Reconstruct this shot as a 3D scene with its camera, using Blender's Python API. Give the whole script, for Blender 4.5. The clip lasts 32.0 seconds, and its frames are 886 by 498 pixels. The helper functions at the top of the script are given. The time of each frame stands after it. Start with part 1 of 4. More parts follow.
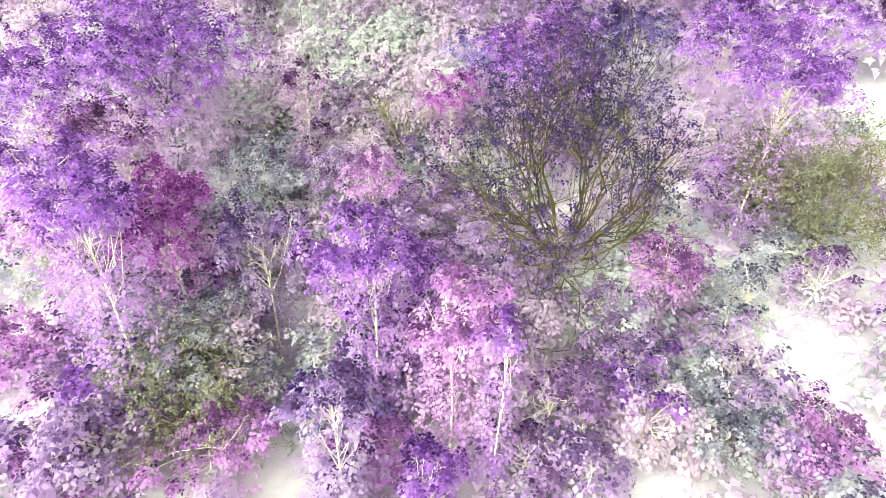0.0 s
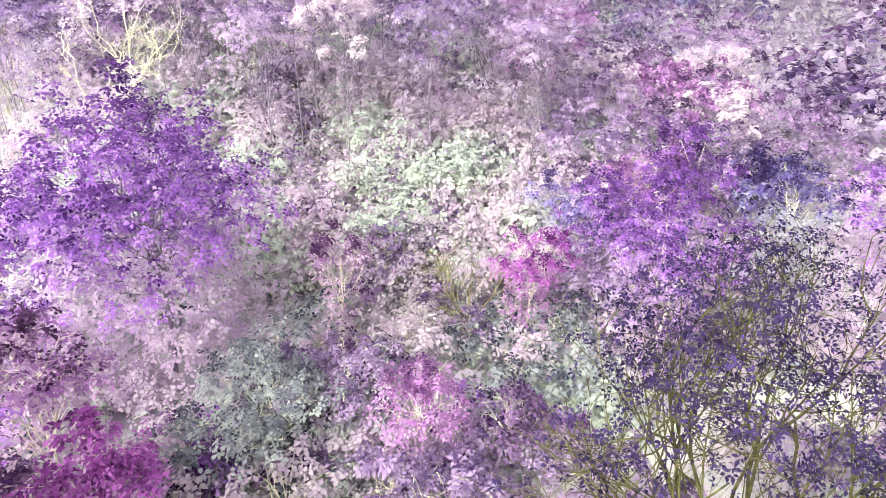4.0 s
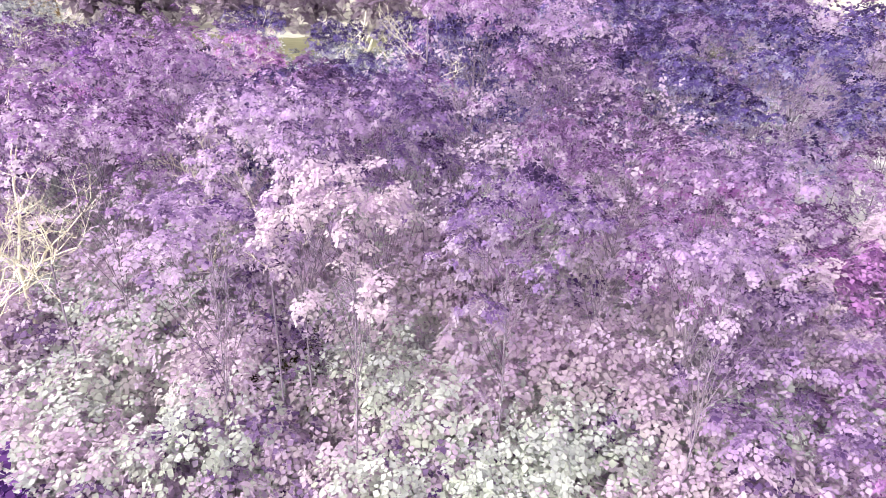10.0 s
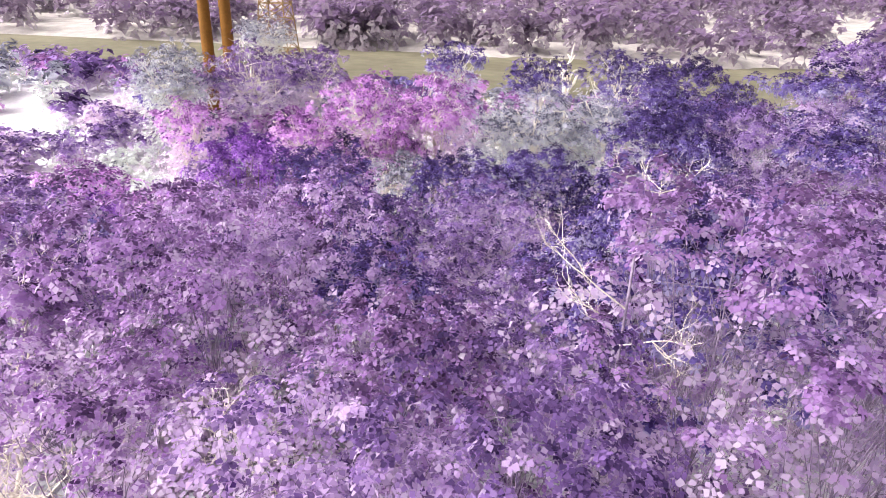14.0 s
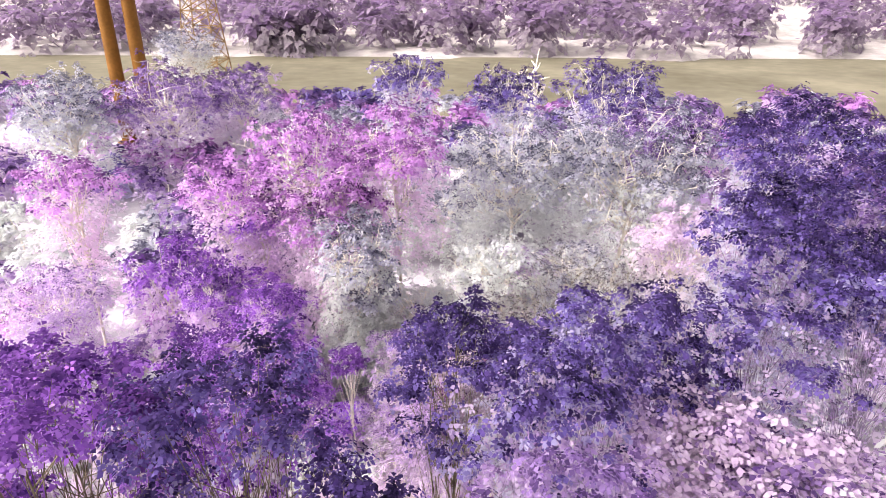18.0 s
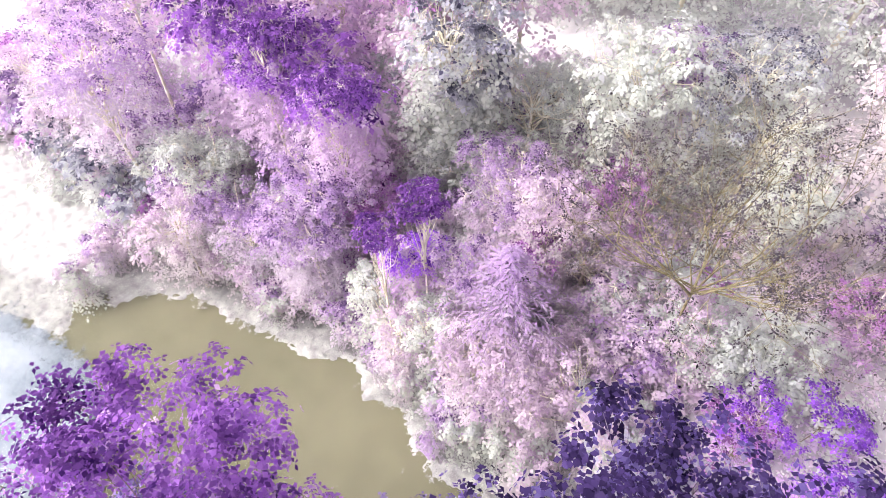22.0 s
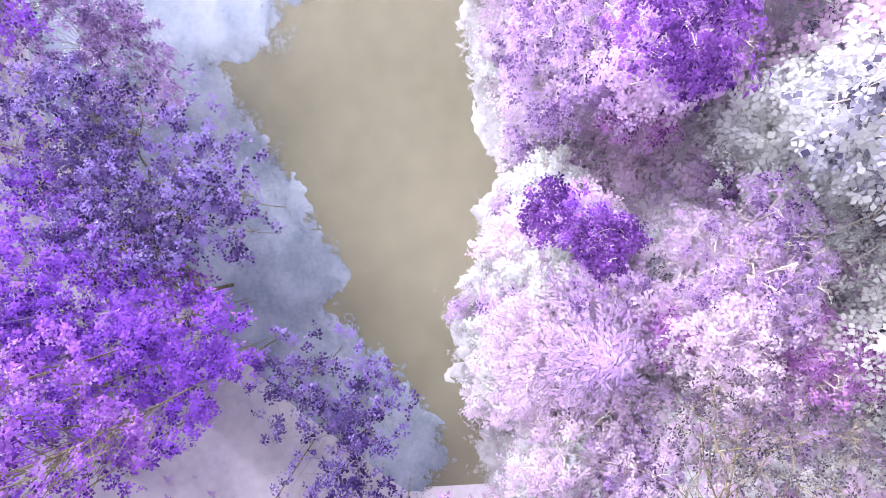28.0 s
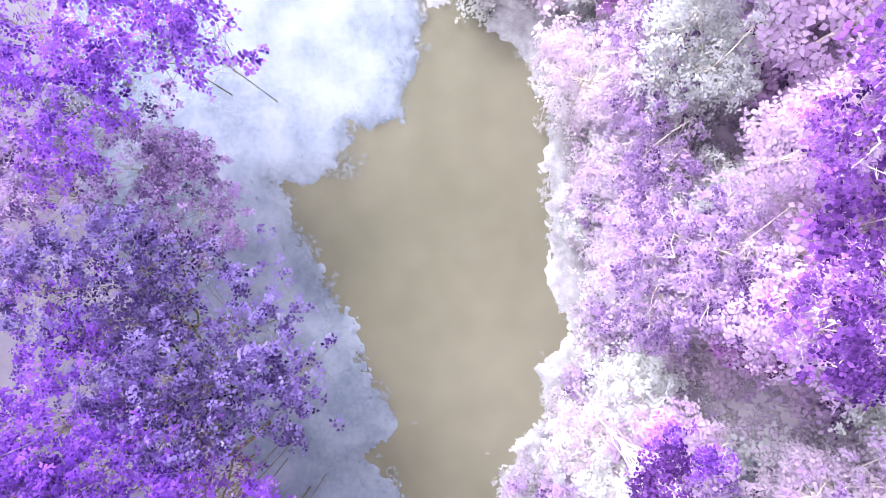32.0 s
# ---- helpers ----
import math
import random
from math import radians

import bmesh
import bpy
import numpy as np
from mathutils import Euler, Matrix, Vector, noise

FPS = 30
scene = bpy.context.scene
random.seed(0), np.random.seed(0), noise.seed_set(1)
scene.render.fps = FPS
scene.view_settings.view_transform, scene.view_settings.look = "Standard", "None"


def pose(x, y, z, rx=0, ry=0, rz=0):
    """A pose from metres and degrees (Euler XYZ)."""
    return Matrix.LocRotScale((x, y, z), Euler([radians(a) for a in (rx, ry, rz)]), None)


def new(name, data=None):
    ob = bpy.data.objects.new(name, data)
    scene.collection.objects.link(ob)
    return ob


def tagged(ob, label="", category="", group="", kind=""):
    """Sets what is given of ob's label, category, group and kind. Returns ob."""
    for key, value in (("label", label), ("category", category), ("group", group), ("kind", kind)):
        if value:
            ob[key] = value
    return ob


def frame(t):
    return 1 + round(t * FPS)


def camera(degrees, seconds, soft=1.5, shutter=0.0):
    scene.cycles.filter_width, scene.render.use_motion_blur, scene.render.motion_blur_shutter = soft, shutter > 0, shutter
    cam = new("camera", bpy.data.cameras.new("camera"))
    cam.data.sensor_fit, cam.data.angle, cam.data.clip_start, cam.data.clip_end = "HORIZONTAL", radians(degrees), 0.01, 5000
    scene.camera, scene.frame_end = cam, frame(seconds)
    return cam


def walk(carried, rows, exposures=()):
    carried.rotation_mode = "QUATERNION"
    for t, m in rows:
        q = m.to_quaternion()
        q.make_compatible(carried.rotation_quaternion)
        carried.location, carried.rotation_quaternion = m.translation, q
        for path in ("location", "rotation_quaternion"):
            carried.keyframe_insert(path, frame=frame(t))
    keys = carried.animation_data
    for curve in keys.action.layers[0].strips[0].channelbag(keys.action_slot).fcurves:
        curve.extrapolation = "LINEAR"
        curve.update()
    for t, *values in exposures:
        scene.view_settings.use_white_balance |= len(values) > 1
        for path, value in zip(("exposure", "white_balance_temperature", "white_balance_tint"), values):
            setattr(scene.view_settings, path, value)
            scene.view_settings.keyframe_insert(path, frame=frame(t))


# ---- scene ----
cam = camera(71.2, 32.0, 0.6)
# seconds, eye x, y, z, then tilt, lean and heading in degrees
PATH = [
    (0.0, 2.128, -3.129, 19.430, 54.27, -1.87, -0.14),
    (0.5, 2.048, -2.412, 19.437, 54.74, -2.04, -0.10),
    (1.0, 1.989, -1.723, 19.461, 55.44, -1.89, -0.19),
    (1.5, 1.953, -1.000, 19.519, 55.96, -2.07, 1.23),
    (2.0, 1.952, -0.225, 19.520, 56.64, -2.09, 3.23),
    (2.5, 1.841, 0.545, 19.498, 57.40, -2.19, 4.09),
    (3.0, 1.698, 1.328, 19.515, 57.97, -2.29, 4.85),
    (3.5, 1.579, 2.104, 19.498, 58.92, -2.31, 5.11),
    (5.5, 0.966, 5.243, 19.536, 63.11, -2.41, 8.07),
    (6.0, 0.803, 6.042, 19.507, 64.31, -2.52, 8.67),
    (6.5, 0.632, 6.813, 19.515, 65.40, -2.46, 8.96),
    (7.0, 0.457, 7.540, 19.503, 65.43, -2.46, 9.15),
    (7.5, 0.326, 8.259, 19.461, 65.59, -2.37, 9.31),
    (8.0, 0.203, 9.020, 19.496, 65.56, -2.37, 9.34),
    (8.5, 0.052, 9.793, 19.520, 65.72, -2.28, 9.29),
    (9.0, -0.069, 10.516, 19.570, 65.84, -2.28, 9.37),
    (9.5, -0.170, 11.207, 19.676, 65.94, -2.28, 9.33),
    (10.0, -0.264, 11.960, 19.842, 65.81, -2.28, 9.34),
    (11.0, -0.366, 13.425, 20.235, 65.93, -1.92, 9.84),
    (11.5, -0.449, 14.217, 20.444, 65.94, -1.83, 10.27),
    (12.0, -0.572, 15.020, 20.604, 66.03, -1.83, 12.40),
    (12.5, -0.742, 15.818, 20.763, 66.07, -1.74, 15.89),
    (13.0, -0.958, 16.621, 20.904, 66.12, -1.74, 19.96),
    (13.5, -1.258, 17.434, 21.107, 66.11, -1.65, 24.35),
    (14.0, -1.654, 18.193, 21.289, 66.32, -1.83, 27.75),
    (14.5, -2.080, 18.893, 21.431, 66.35, -2.02, 30.88),
    (16.5, -5.063, 23.165, 21.645, 66.23, -0.18, 27.93),
    (17.0, -5.675, 24.129, 21.584, 66.21, -0.09, 25.19),
    (17.5, -6.236, 25.112, 21.533, 66.21, -0.09, 22.53),
    (18.0, -6.729, 26.070, 21.501, 66.25, -0.27, 22.14),
    (18.5, -7.104, 27.168, 21.444, 66.23, -0.37, 22.14),
    (19.0, -7.444, 28.260, 21.419, 64.73, -0.36, 22.11),
    (19.5, -7.739, 29.316, 21.345, 61.42, -0.18, 22.48),
    (20.0, -8.057, 30.284, 21.271, 57.08, -0.25, 24.99),
    (20.5, -8.457, 31.179, 21.210, 52.45, -0.32, 29.62),
    (21.0, -8.949, 32.044, 21.148, 47.81, -0.22, 32.83),
    (21.5, -9.485, 32.919, 21.169, 42.97, -0.00, 34.45),
    (22.0, -10.070, 33.654, 21.138, 38.11, 0.06, 35.19),
    (22.5, -10.620, 34.283, 21.088, 32.96, 0.16, 36.04),
    (23.0, -11.149, 34.869, 21.041, 27.83, 0.23, 37.64),
    (23.5, -11.654, 35.406, 21.032, 22.75, 0.19, 40.61),
    (24.0, -12.242, 36.031, 21.072, 17.89, 0.28, 41.77),
    (24.5, -12.862, 36.634, 21.151, 13.43, 0.35, 42.58),
    (26.5, -15.361, 39.112, 21.266, 0.84, 1.00, 64.02),
    (27.0, -16.270, 39.409, 21.498, -0.37, 0.58, 75.13),
    (27.5, -16.834, 39.592, 21.688, -0.39, 0.66, 85.32),
    (28.0, -17.362, 39.497, 21.879, -0.35, 0.48, 90.34),
    (28.5, -17.900, 39.359, 21.946, -0.25, 0.58, 90.80),
    (29.0, -18.528, 39.210, 21.795, -0.25, 0.73, 92.53),
    (29.5, -19.248, 39.042, 21.619, -0.15, 0.81, 95.23),
    (30.0, -19.863, 38.759, 21.443, 0.27, 0.90, 95.91),
    (30.5, -20.441, 38.376, 21.220, 0.64, 0.96, 96.06),
    (31.0, -20.977, 37.953, 20.896, 0.90, 1.10, 96.36),
    (31.5, -21.527, 37.558, 20.579, 1.12, 1.25, 96.13),
    (32.0, -22.116, 37.192, 20.104, 1.30, 1.21, 96.16),
]
walk(cam, [(t, pose(*p)) for t, *p in PATH], [(0, 1.5, 7600, -16), (3, 1.6, 7700, -21), (6, 1.42, 7350, -9), (9, 1.3, 7350, -4), (12.5, 1.2, 7100, 6), (15, 1.14, 6900, 11), (18, 1.34, 7100, 13), (20, 1.38, 7400, 6), (22, 1.46, 7100, 6), (24, 1.5, 6850, 6), (27, 1.66, 6150, 18), (32, 1.66, 6100, 17)])

# ---- light: a bright, even overcast sky ----
SUN_UP, SUN_ROUND = 45, 228
world = bpy.data.worlds.new("sky")
scene.world = world
world.use_nodes = True
wn = world.node_tree
sky = wn.nodes.new("ShaderNodeTexSky")
sky.sky_type, sky.sun_disc = "NISHITA", False
sky.sun_elevation, sky.sun_rotation = radians(SUN_UP), radians(SUN_ROUND)
sky.air_density, sky.dust_density, sky.ozone_density = 1.0, 6.0, 1.0
veil = wn.nodes.new("ShaderNodeHueSaturation")
veil.inputs["Saturation"].default_value = 0.1
wn.links.new(sky.outputs[0], veil.inputs["Color"])
back = wn.nodes["Background"]
back.inputs["Strength"].default_value = 0.22
wn.links.new(veil.outputs[0], back.inputs["Color"])
sun = new("sun", bpy.data.lights.new("sun", "SUN"))
sun.data.energy, sun.data.angle, sun.data.color = 0.55, radians(70), (1.0, 0.98, 0.95)
sun.matrix_world = pose(0, 0, 60, 90 - SUN_UP, 0, 180 - SUN_ROUND)

# ---- materials ----


def lin(c):
    return tuple((v / 255 / 12.92 if v < 10.3 else ((v / 255 + 0.055) / 1.055) ** 2.4) for v in c) + (1,)


def leaf_material(name, dark, light, thin=0.35):
    """Leaves whose colour changes from leaf to leaf and in drifts across the crown."""
    m = bpy.data.materials.new(name)
    m.use_nodes = True
    n, l = m.node_tree.nodes, m.node_tree.links
    geo, co, noi = n.new("ShaderNodeNewGeometry"), n.new("ShaderNodeTexCoord"), n.new("ShaderNodeTexNoise")
    noi.inputs["Scale"].default_value, noi.inputs["Detail"].default_value = 0.9, 3
    l.new(co.outputs["Object"], noi.inputs["Vector"])
    add = n.new("ShaderNodeMath")
    add.operation, add.inputs[1].default_value = "MULTIPLY_ADD", 0.5
    l.new(geo.outputs["Random Per Island"], add.inputs[0])
    half = n.new("ShaderNodeMath")
    half.operation, half.inputs[1].default_value, half.inputs[2].default_value = "MULTIPLY_ADD", 1.5, -0.5
    l.new(noi.outputs["Fac"], half.inputs[0])
    l.new(half.outputs[0], add.inputs[2])
    ramp = n.new("ShaderNodeValToRGB")
    ramp.color_ramp.elements[0].color, ramp.color_ramp.elements[1].color = lin(dark), lin(light)
    ramp.color_ramp.elements[0].position, ramp.color_ramp.elements[1].position = 0.1, 0.9
    l.new(add.outputs[0], ramp.inputs["Fac"])
    p = n["Principled BSDF"]
    p.inputs["Roughness"].default_value = 0.65
    p.inputs["Specular IOR Level"].default_value = 0.15
    l.new(ramp.outputs[0], p.inputs["Base Color"])
    tr, mix = n.new("ShaderNodeBsdfTranslucent"), n.new("ShaderNodeMixShader")
    l.new(ramp.outputs[0], tr.inputs["Color"])
    mix.inputs[0].default_value = thin
    l.new(p.outputs[0], mix.inputs[1])
    l.new(tr.outputs[0], mix.inputs[2])
    l.new(mix.outputs[0], n["Material Output"].inputs["Surface"])
    return m


def rough_material(name, a, b, scale, detail=6, rough=0.9, bump=0.3, c=None, where="Object"):
    """A rough surface in two or three colours, broken up at two scales, with relief."""
    m = bpy.data.materials.new(name)
    m.use_nodes = True
    n, l = m.node_tree.nodes, m.node_tree.links
    co, big, fine = n.new("ShaderNodeTexCoord"), n.new("ShaderNodeTexNoise"), n.new("ShaderNodeTexNoise")
    big.inputs["Scale"].default_value, big.inputs["Detail"].default_value = scale, detail
    fine.inputs["Scale"].default_value, fine.inputs["Detail"].default_value = scale * 9, 5
    for o in (big, fine):
        l.new(co.outputs[where], o.inputs["Vector"])
    mix = n.new("ShaderNodeMath")
    mix.operation, mix.inputs[1].default_value = "MULTIPLY_ADD", 0.35
    l.new(fine.outputs["Fac"], mix.inputs[0])
    l.new(big.outputs["Fac"], mix.inputs[2])
    ramp = n.new("ShaderNodeValToRGB")
    e = ramp.color_ramp.elements
    e[0].position, e[0].color, e[1].position, e[1].color = 0.48, lin(a), 0.86, lin(b)
    if c:
        k = e.new(0.67)
        k.color = lin(c)
    l.new(mix.outputs[0], ramp.inputs["Fac"])
    p = n["Principled BSDF"]
    p.inputs["Roughness"].default_value = rough
    p.inputs["Specular IOR Level"].default_value = 0.15
    l.new(ramp.outputs[0], p.inputs["Base Color"])
    bm = n.new("ShaderNodeBump")
    bm.inputs["Strength"].default_value, bm.inputs["Distance"].default_value = bump, 0.1
    l.new(fine.outputs["Fac"], bm.inputs["Height"])
    l.new(bm.outputs[0], p.inputs["Normal"])
    return m


# tip leaves (from, to) and inner leaves (from, to) of each kind of tree; inverted light is put into the colour: lit
# tips dark, shaded insides pale
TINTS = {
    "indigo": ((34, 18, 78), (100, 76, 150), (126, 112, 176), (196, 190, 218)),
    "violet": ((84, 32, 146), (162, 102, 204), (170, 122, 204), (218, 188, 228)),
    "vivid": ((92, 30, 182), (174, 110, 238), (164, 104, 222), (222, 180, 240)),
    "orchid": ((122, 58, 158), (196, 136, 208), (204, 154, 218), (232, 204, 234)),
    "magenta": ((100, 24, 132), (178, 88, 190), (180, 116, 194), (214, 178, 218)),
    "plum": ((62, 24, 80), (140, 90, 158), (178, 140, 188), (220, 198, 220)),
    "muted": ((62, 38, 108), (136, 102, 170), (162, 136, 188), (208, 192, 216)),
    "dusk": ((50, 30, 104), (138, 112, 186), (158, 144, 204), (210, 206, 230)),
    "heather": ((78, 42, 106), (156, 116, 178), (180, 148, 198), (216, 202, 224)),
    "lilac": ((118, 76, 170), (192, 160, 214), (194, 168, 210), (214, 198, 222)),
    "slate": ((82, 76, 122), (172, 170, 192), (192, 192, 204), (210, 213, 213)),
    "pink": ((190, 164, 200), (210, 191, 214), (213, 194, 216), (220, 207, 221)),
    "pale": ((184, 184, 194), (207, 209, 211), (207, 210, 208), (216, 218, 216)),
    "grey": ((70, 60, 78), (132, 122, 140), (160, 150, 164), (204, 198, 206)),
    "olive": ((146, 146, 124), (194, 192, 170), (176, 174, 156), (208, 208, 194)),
    # far: nearly flat tones, distance haze put into the colour
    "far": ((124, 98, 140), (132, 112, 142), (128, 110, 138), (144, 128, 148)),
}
# tips darkened further to stand for inverted top light
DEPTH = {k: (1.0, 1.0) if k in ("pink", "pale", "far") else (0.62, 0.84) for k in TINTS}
LIT_DARK = {k: leaf_material(k + "_lit_dark_leaf", [int(a * DEPTH[k][0]) for a in v[0]], [int(a * DEPTH[k][1]) for a in v[1]], 0.55) for k, v in TINTS.items()}
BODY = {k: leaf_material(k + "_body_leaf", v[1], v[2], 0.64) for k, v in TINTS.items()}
LOW_SHADE_PALE = {k: leaf_material(k + "_low_shade_pale_leaf", v[3], [(a + 224) // 2 for a in v[3]], 0.72) for k, v in TINTS.items()}
SHADE_PALE = {k: leaf_material(k + "_shade_pale_leaf", v[2], v[3], 0.68) for k, v in TINTS.items()}
BARK_PALE = rough_material("pale_bark", (206, 196, 186), (238, 234, 228), 3, c=(222, 214, 200))
BARK_GREY = rough_material("grey_lilac_bark", (112, 98, 122), (160, 146, 168), 4, c=(136, 122, 146))
BARK_TWIG = rough_material("dark_olive_twig", (52, 48, 32), (106, 100, 74), 5, c=(78, 72, 52))
BARK_DARK = rough_material("dark_bark", (92, 84, 66), (152, 144, 118), 4, c=(122, 112, 92))
# floor kept pale: inverted shade under the trees put into its colour
GROUND = rough_material("shade_pale_litter", (156, 149, 162), (190, 185, 192), 0.35, c=(173, 167, 178))
# darker copy for far open ground, offsetting its brightness under full sky
FAR_GROUND = rough_material("far_ground_toned_down", (138, 130, 134), (166, 160, 158), 0.2, c=(152, 145, 146))
# olive of the pond: inverted sky reflection put into the bed's colour
POND_OLIVE = rough_material("olive_sky_reflection", (99, 96, 82), (119, 115, 100), 0.12, 4, c=(109, 105, 91), bump=0.05)
# trees mirrored in the pond, inverted to white and painted as solid sheets
TREE_REFLECTION = rough_material("pale_tree_reflection", (108, 116, 132), (144, 150, 165), 0.7, c=(128, 135, 151), bump=0.1)
BANK_REFLECTION = rough_material("white_bank_reflection", (136, 132, 140), (182, 181, 184), 2.6, c=(160, 158, 163), bump=0.25)
RIVER = rough_material("olive_river", (78, 73, 60), (112, 106, 92), 0.03, 5, rough=0.8, c=(94, 89, 76), bump=0.1)
STEEL = rough_material("ochre_steel", (92, 58, 20), (122, 82, 34), 0.4, c=(106, 70, 27), rough=0.6, bump=0.05)
LATTICE = rough_material("brown_lattice_steel", (110, 84, 60), (150, 124, 92), 2, rough=0.6, bump=0.05)
DEAD = rough_material("black_dead_leaf", (24, 20, 14), (78, 66, 40), 6, c=(46, 38, 24))

water_skin = bpy.data.materials.new("clear_water_skin")
water_skin.use_nodes = True
wk, wl = water_skin.node_tree.nodes, water_skin.node_tree.links
clear, gloss, both, fres = wk.new("ShaderNodeBsdfTransparent"), wk.new("ShaderNodeBsdfGlossy"), wk.new("ShaderNodeMixShader"), wk.new("ShaderNodeFresnel")
gloss.inputs["Roughness"].default_value, fres.inputs["IOR"].default_value = 0.08, 1.2
wl.new(fres.outputs[0], both.inputs[0])
wl.new(clear.outputs[0], both.inputs[1])
wl.new(gloss.outputs[0], both.inputs[2])
wl.new(both.outputs[0], wk["Material Output"].inputs["Surface"])

# ---- mesh helpers ----


def mesh_from(name, verts, faces, material, smooth=False, second=None, pick=None):
    me = bpy.data.meshes.new(name)
    v = np.asarray(verts, dtype=np.float32)
    f = np.asarray(faces, dtype=np.int32)
    me.vertices.add(len(v))
    me.vertices.foreach_set("co", v.ravel())
    me.loops.add(f.size)
    me.loops.foreach_set("vertex_index", f.ravel())
    me.polygons.add(len(f))
    me.polygons.foreach_set("loop_start", np.arange(0, f.size, f.shape[1], dtype=np.int32))
    if smooth:
        me.polygons.foreach_set("use_smooth", np.ones(len(f), dtype=bool))
    me.materials.append(material)
    if second:
        me.materials.append(second)
        me.polygons.foreach_set("material_index", np.asarray(pick, dtype=np.int32))
    me.update()
    me.validate()
    return me


def part(name, me, parent, label=""):
    ob = new(name, me)
    ob.parent = parent
    return tagged(ob, label)


def thing(name, x, y, z, label, category, group="", kind=""):
    ob = new(name)
    ob.location = (x, y, z)
    return tagged(ob, label, category, group, kind)


def tubes(lines, sides=5):
    """Tapered round limbs: each line is a list of (point, radius)."""
    verts, faces = [], []
    for line in lines:
        pts = np.array([p for p, _ in line], float)
        rad = np.array([r for _, r in line], float)
        way = np.gradient(pts, axis=0)
        way /= np.linalg.norm(way, axis=1)[:, None] + 1e-9
        side = np.cross(way, (0.31, 0.87, 0.38))
        side /= np.linalg.norm(side, axis=1)[:, None] + 1e-9
        over = np.cross(way, side)
        base = len(verts)
        for i in range(len(pts)):
            for k in range(sides):
                a = 2 * math.pi * k / sides
                verts.append(pts[i] + rad[i] * (math.cos(a) * side[i] + math.sin(a) * over[i]))
        for i in range(len(pts) - 1):
            for k in range(sides):
                a, b = base + i * sides + k, base + i * sides + (k + 1) % sides
                faces.append((a, b, b + sides, a + sides))
    return verts, faces


def leaves(rng, at, axis, leaf, k=4, droop=0.25, wide=1.0):
    """Sprays of k pointed leaves round each place, opening along the axis there."""
    n = len(at)
    axis = axis / (np.linalg.norm(axis, axis=1)[:, None] + 1e-9)
    ref = rng.normal(size=(n, 3))
    u = np.cross(axis, ref)
    u /= np.linalg.norm(u, axis=1)[:, None] + 1e-9
    v = np.cross(axis, u)
    out = []
    for j in range(k):
        a = 2 * math.pi * j / k + rng.uniform(-0.5, 0.5, n)
        d = np.cos(a)[:, None] * u + np.sin(a)[:, None] * v
        w = np.cross(axis, d)
        size = (leaf * rng.uniform(0.6, 1.25, n))[:, None]
        lift = axis * rng.uniform(-0.1, 0.35, n)[:, None]
        foot = at + d * size * 0.12
        mid = at + (d * 0.62 + lift) * size
        tip = at + (d * 1.12 + lift * 0.8) * size - np.array((0, 0, 1)) * size * droop
        half = w * size * wide * rng.uniform(0.17, 0.29, n)[:, None]
        out.append(np.stack([foot, mid - half, tip, mid + half] if leaf < 0.2 else [foot - half * 1.1, tip, foot + half * 1.5], axis=1))
    corners = 4 if leaf < 0.2 else 3
    verts = np.concatenate(out).reshape(-1, 3)
    return verts, np.arange(len(verts)).reshape(-1, corners)


# ---- the lie of the land ----
BASIN = [(-75, 23), (-48, 24), (-34, 20), (-22, 22), (-15, 27), (-10.2, 32), (-6, 37.6), (-6.6, 43.6), (-14, 44.6), (-18.5, 45.6), (-23, 45.2), (-29, 44.6), (-40, 43.2), (-75, 44)]


def smooth(a, b, v):
    s = np.clip((v - a) / (b - a), 0, 1)
    return s * s * (3 - 2 * s)


def inside(poly, x, y):
    """How far inside (+) or outside (-) of an outline a place lies, in metres."""
    near = np.full(x.shape, 1e9)
    odd = np.zeros(x.shape, bool)
    for (ax, ay), (bx, by) in zip(poly, poly[1:] + poly[:1]):
        s = np.clip(((x - ax) * (bx - ax) + (y - ay) * (by - ay)) / ((bx - ax) ** 2 + (by - ay) ** 2), 0, 1)
        near = np.minimum(near, np.hypot(x - ax - s * (bx - ax), y - ay - s * (by - ay)))
        if ay != by:
            odd ^= ((ay > y) != (by > y)) & (x < ax + (y - ay) * (bx - ax) / (by - ay))
    return np.where(odd, near, -near)


RIVER_WAY = (-0.375, 0.927)


def land(x, y):
    """Height of the ground: a wooded rise, falling to a pond, then flat to a river and its far bank."""
    x, y = np.asarray(x, float), np.asarray(y, float)
    s = (y - 27) - 0.5 * (x + 8)
    rise = 9 * (1 - smooth(-1, 9, s)) * smooth(-70, -30, x + 0.5 * y)
    z = 1.2 + rise * 0.88 + 0.25 * np.sin(x * 0.7 + 1) * np.cos(y * 0.6) + 0.12 * np.sin(x * 1.9) * np.sin(y * 2.3)
    z = z + 2.5 * smooth(50, 75, y) * (1 - smooth(75, 110, y))
    across = RIVER_WAY[0] * x + RIVER_WAY[1] * y
    z = np.where(across > 120, z - 3.5 * smooth(120, 140, across) * (1 - smooth(214, 222, across)), z)
    z = z + 6 * smooth(230, 330, across)
    pond = inside(BASIN, x, y)
    z = z * (1 - smooth(-2.5, 0.2, pond)) - 0.4 * smooth(-2.5, 0.2, pond)
    return z - 1.7 * smooth(0.1, 2.2, pond)


def steps(fine0, fine1, step, far0, far1):
    """Grid lines: even between two bounds, then ever wider out to the horizon."""
    mid = list(np.arange(fine0, fine1 + 1e-6, step))
    up, g = [fine1], step
    while up[-1] < far1:
        g *= 1.18
        up.append(up[-1] + g)
    down, g = [fine0], step
    while down[-1] > far0:
        g *= 1.18
        down.append(down[-1] - g)
    return np.array(down[:0:-1] + mid + up[1:])


